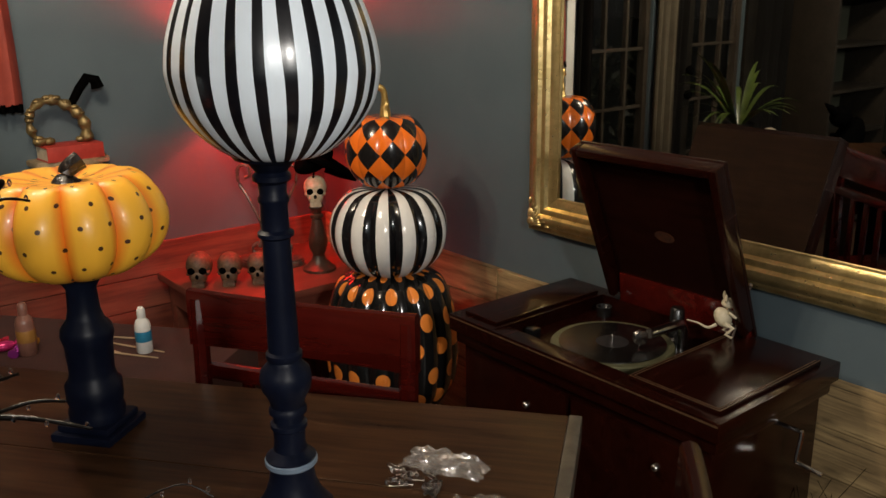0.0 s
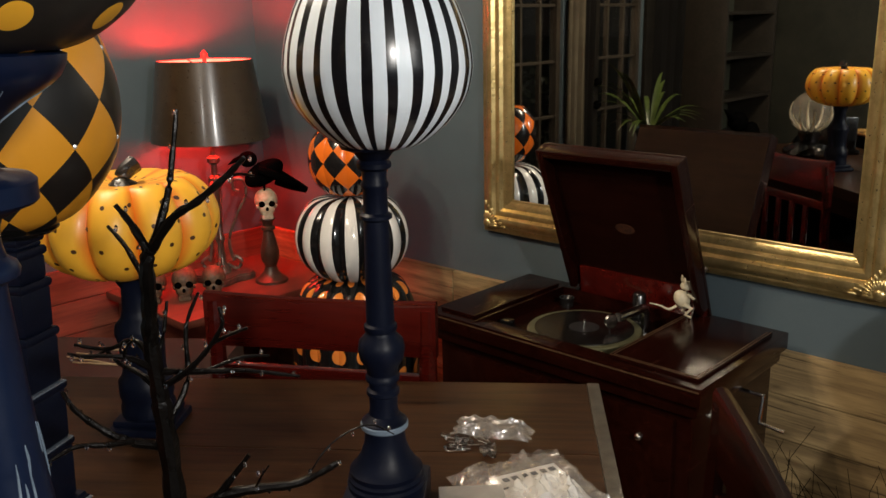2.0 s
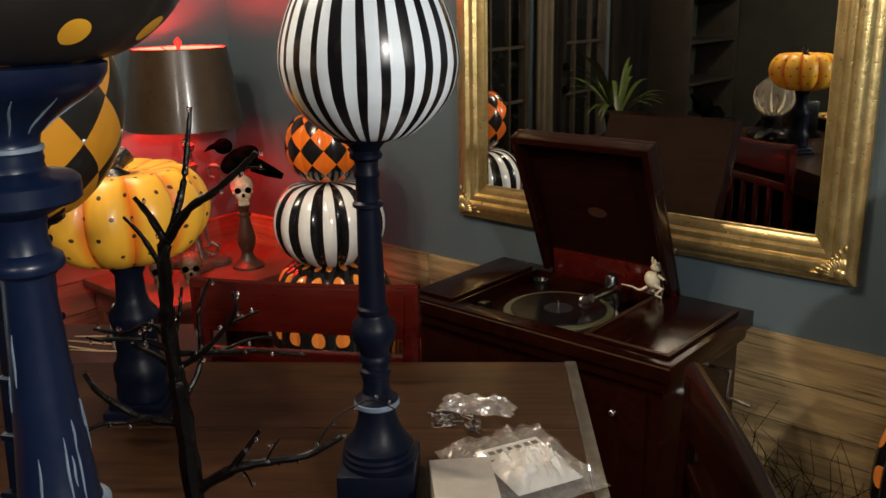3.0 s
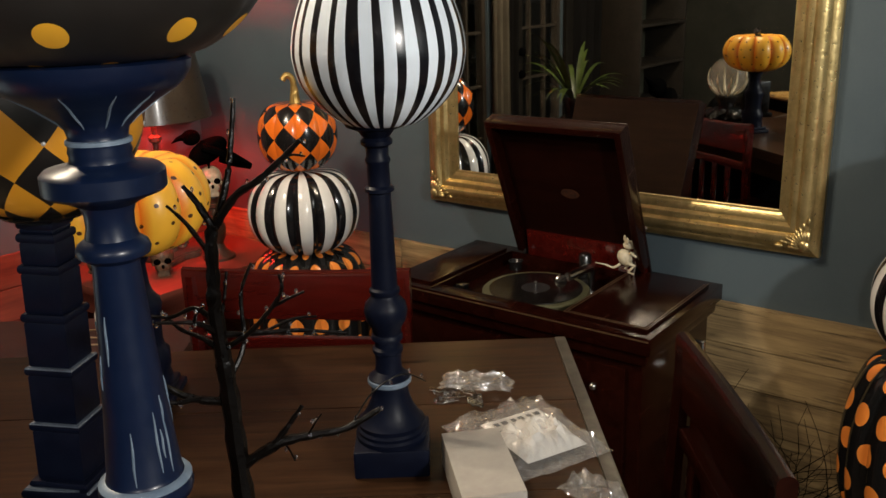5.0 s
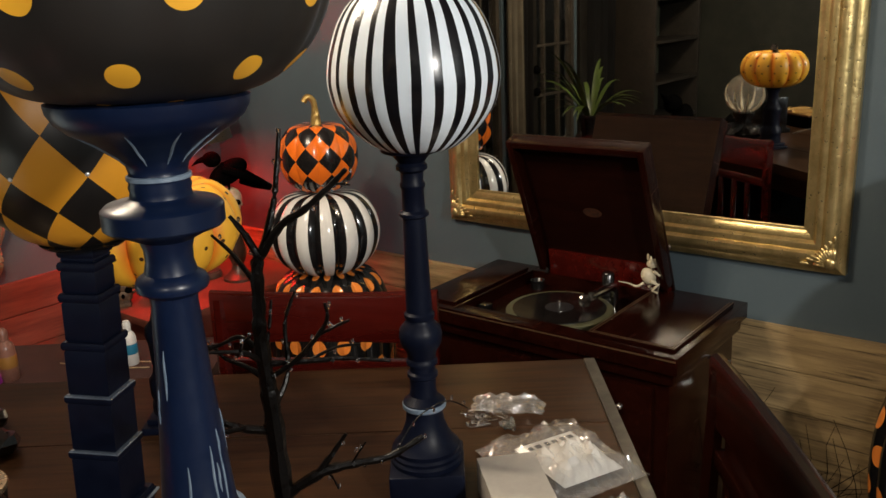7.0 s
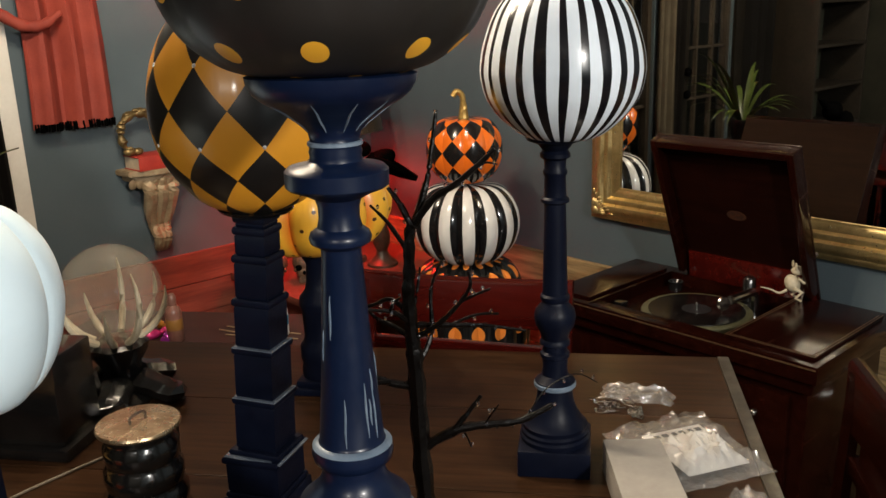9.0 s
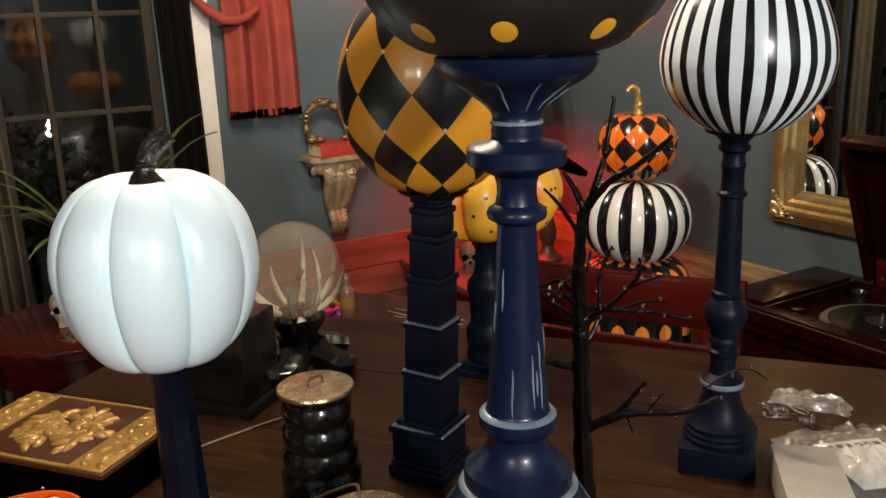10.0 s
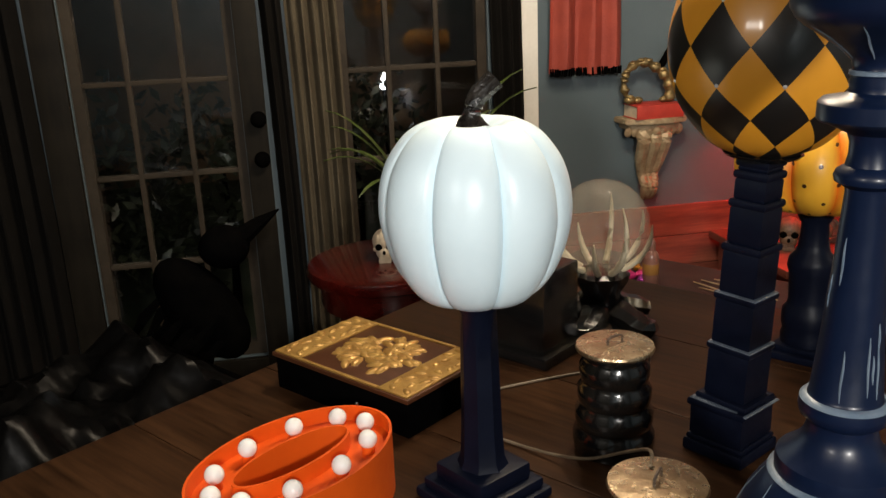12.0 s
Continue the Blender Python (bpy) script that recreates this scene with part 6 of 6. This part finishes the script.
# ---- dim end of the table: black cloth and a crow ----
def black_cloth():
    bm = bmesh.new()
    n = 40
    grid = []
    for j in range(n + 1):
        row = []
        for i in range(n + 1):
            u, v = i / n, j / n
            e = min(1, 5 * min(u, 1 - u, v, 1 - v))
            k = noise.noise(Vector((u * 3.1, v * 3.3, 2))) + 0.6 * noise.noise(Vector((u * 7, v * 7, 5))) + 0.3 * noise.noise(Vector((u * 15, v * 15, 9)))
            row.append(bm.verts.new((u * 0.62, v * 0.62, 0.004 + e * max(0.0, 0.055 + 0.09 * k))))
        grid.append(row)
    for j in range(n):
        for i in range(n):
            bm.faces.new((grid[j][i], grid[j][i + 1], grid[j + 1][i + 1], grid[j + 1][i]))
    ob = part("black_cloth", bm, varied("black_satin", (0.0008, 0.0008, 0.0008), (0.0018, 0.0016, 0.0015), 12, 0.35, shine=0.10), m=TM @ pose(1.56, 0.66, 0.80))
    tagged(ob, "heap of crumpled black cloth on a dark trunk", "cloth")


black_cloth()
trunk = thing("trunk", TM @ pose(1.55, 0.64, 0), "dark wooden trunk at the end of the table", "trunk")
part("body", boxed(0, 0.66, 0, 0.68, 0, 0.70, 0.01), BLACKM, trunk)
part("lid", boxed(-0.01, 0.67, -0.01, 0.69, 0.7005, 0.80, 0.015), BLACKM, trunk)


def crow():
    t = thing("crow_figure", pose(-0.79, 2.2, 0, 0, 0, 188) @ Matrix.Scale(1.08, 4), "tall black feathered crow figure on a perch", "figurine")
    part("perch", lathe([(0.12, 0), (0.12, 0.02), (0.02, 0.04), (0.018, 0.58), (0.03, 0.60)], 20), BLACKM, t)
    b = bmesh.new()
    ball(0.09, pose(0, 0, 0.78, 0, -58, 0), b, (1.7, 0.75, 0.85), 20, 14)
    ball(0.052, pose(-0.065, 0, 0.925), b, (1.15, 0.9, 1.0), 16, 10)
    tube([(-0.10, 0, 0.940), (-0.15, 0, 0.972), (-0.20, 0, 1.000)], [0.026, 0.017, 0.002], 8, b)
    tube([(0.04, 0, 0.70), (0.08, 0, 0.56), (0.12, 0, 0.42)], [0.065, 0.055, 0.025], 8, b)
    part("body", b, BLACKM, t)
    rnd = random.Random(4)
    for k in range(26):
        y = rnd.choice((-1, 1)) * rnd.uniform(0.045, 0.075)
        x, z = rnd.uniform(-0.06, 0.12), rnd.uniform(0.66, 0.84)
        part("feather", tube([(x, y, z), (x + 0.05, y * 1.1, z - 0.05), (x + 0.10, y * 1.0, z - 0.12)], [0.008, 0.014, 0.002], 5), BLACKM, t)


crow()

# ---- outside the windows: shrubs and a porch lamp ----
def shrub(m, s, seed):
    rnd = random.Random(seed)
    t = thing("shrub", m, "dark leafy garden shrub outside the window", "shrub", "garden shrubs")
    part("stems", tube([(0, 0, 0), (0.02, 0, 0.4 * s), (0.0, 0.02, 0.8 * s)], [0.03, 0.02, 0.01], 7), BLACKM, t)
    bm = bmesh.new()
    for k in range(700):
        a, b, q = rnd.uniform(0, 6.28), rnd.uniform(-0.6, 1.4), rnd.uniform(0.5, 1) ** 0.5
        r = 0.5 * s * q * (1 + 0.25 * math.sin(3 * a + seed))
        c = Vector((r * math.cos(a) * math.cos(b), r * math.sin(a) * math.cos(b), 0.55 * s + r * math.sin(b)))
        d = Vector((rnd.uniform(-1, 1), rnd.uniform(-1, 1), rnd.uniform(-1, 1))).normalized() * 0.05
        e = d.cross(Vector((rnd.uniform(-1, 1), rnd.uniform(-1, 1), 0.5))).normalized() * 0.022
        bm.faces.new([bm.verts.new(v) for v in (c - d, c + e, c + d, c - e)])
    tagged(part("foliage", bm, varied("shrub_leaf", (0.010, 0.013, 0.006), (0.020, 0.024, 0.010), 8, 0.5), t), kind="stuff")


shrub(pose(-1.6, 4.6, -0.2), 1.3, 1)
shrub(pose(-0.9, 5.0, -0.2), 1.2, 2)
shrub(pose(-0.1, 5.6, -0.2), 1.2, 3)
porch = thing("porch_lamp", pose(0.27, 6.9, 0), "small white porch lamp glowing outside", "lamp")
part("pole", tube([(0, 0, -0.2), (0, 0, 0.86)], 0.015, 8), BLACKM, porch)
part("globe", ball(0.03, pose(0, 0, 0.88), u=16, v=10), emitter("white_lamp_glass", (0.85, 0.93, 1.0), 30.0), porch, "glowing white globe")
# added wall: its brown stands in for the room's warm reflection in the panes
garden_wall = structure("garden_wall", boxed(-4, 4, 9.0, 9.2, -0.2, 2.6), varied("brown_pane_reflection", (0.09, 0.06, 0.035), (0.13, 0.085, 0.05), 3, 0.9), "added brown wall outside, standing in for the warm reflection in the panes", "wall")
lamp("porch_bulb", "POINT", pose(0.27, 6.9, 0.95), 0.9, (1.0, 0.93, 0.85), 0.03)


# ---- light fittings ----
def chandelier():
    t = thing("chandelier", pose(CX, CY, 0), "iron chandelier with three warm bulbs over the table", "chandelier")
    part("rod", tube([(0, 0, TOP), (0, 0, 2.36)], 0.010, 10), IRON, t)
    part("canopy", lathe([(0.03, TOP - 0.03), (0.06, TOP - 0.012), (0.065, TOP - 0.001)], 28), IRON, t)
    part("hub", lathe([(0.005, 2.26), (0.03, 2.29), (0.04, 2.33), (0.02, 2.37)], 24), IRON, t)
    for k in range(3):
        a = k * 2.0944 + 0.4
        c, s = math.cos(a), math.sin(a)
        arm = part("arm", tube(curve_points([(0.03 * c, 0.03 * s, 2.31), (0.10 * c, 0.10 * s, 2.27), (0.18 * c, 0.18 * s, 2.31), (0.20 * c, 0.20 * s, 2.36)], 5), 0.007, 8), IRON, t)
        part("cup", lathe([(0.012, 2.36), (0.03, 2.365), (0.032, 2.375), (0.01, 2.376)], 18), IRON, arm, m=pose(0.20 * c, 0.20 * s, 0))
        part("bulb", ball(0.03, pose(0.20 * c, 0.20 * s, 2.41), u=16, v=12, scale=(1, 1, 1.25)), emitter("warm_bulb_glass", (1.0, 0.78, 0.5), 20.0), arm, "warm glowing bulb").visible_shadow = False


chandelier()
for x, y, watts in SPOTS:
    spot = thing("ceiling_spot", pose(x, y, TOP), "round ceiling fitting with a bright bulb", "ceiling light", "ceiling spots")
    part("plate", lathe([(0.09, -0.02), (0.10, -0.012), (0.10, -0.001)], 32), WHITET, spot)
    part("neck", lathe([(0.02, -0.24), (0.025, -0.22), (0.02, -0.02)], 16), WHITET, spot)
    part("bulb", ball(0.05, pose(0, 0, -0.30), u=18, v=12), emitter("bright_bulb_glass", (1.0, 0.88, 0.7), 25.0), spot, "bright glowing bulb").visible_shadow = False
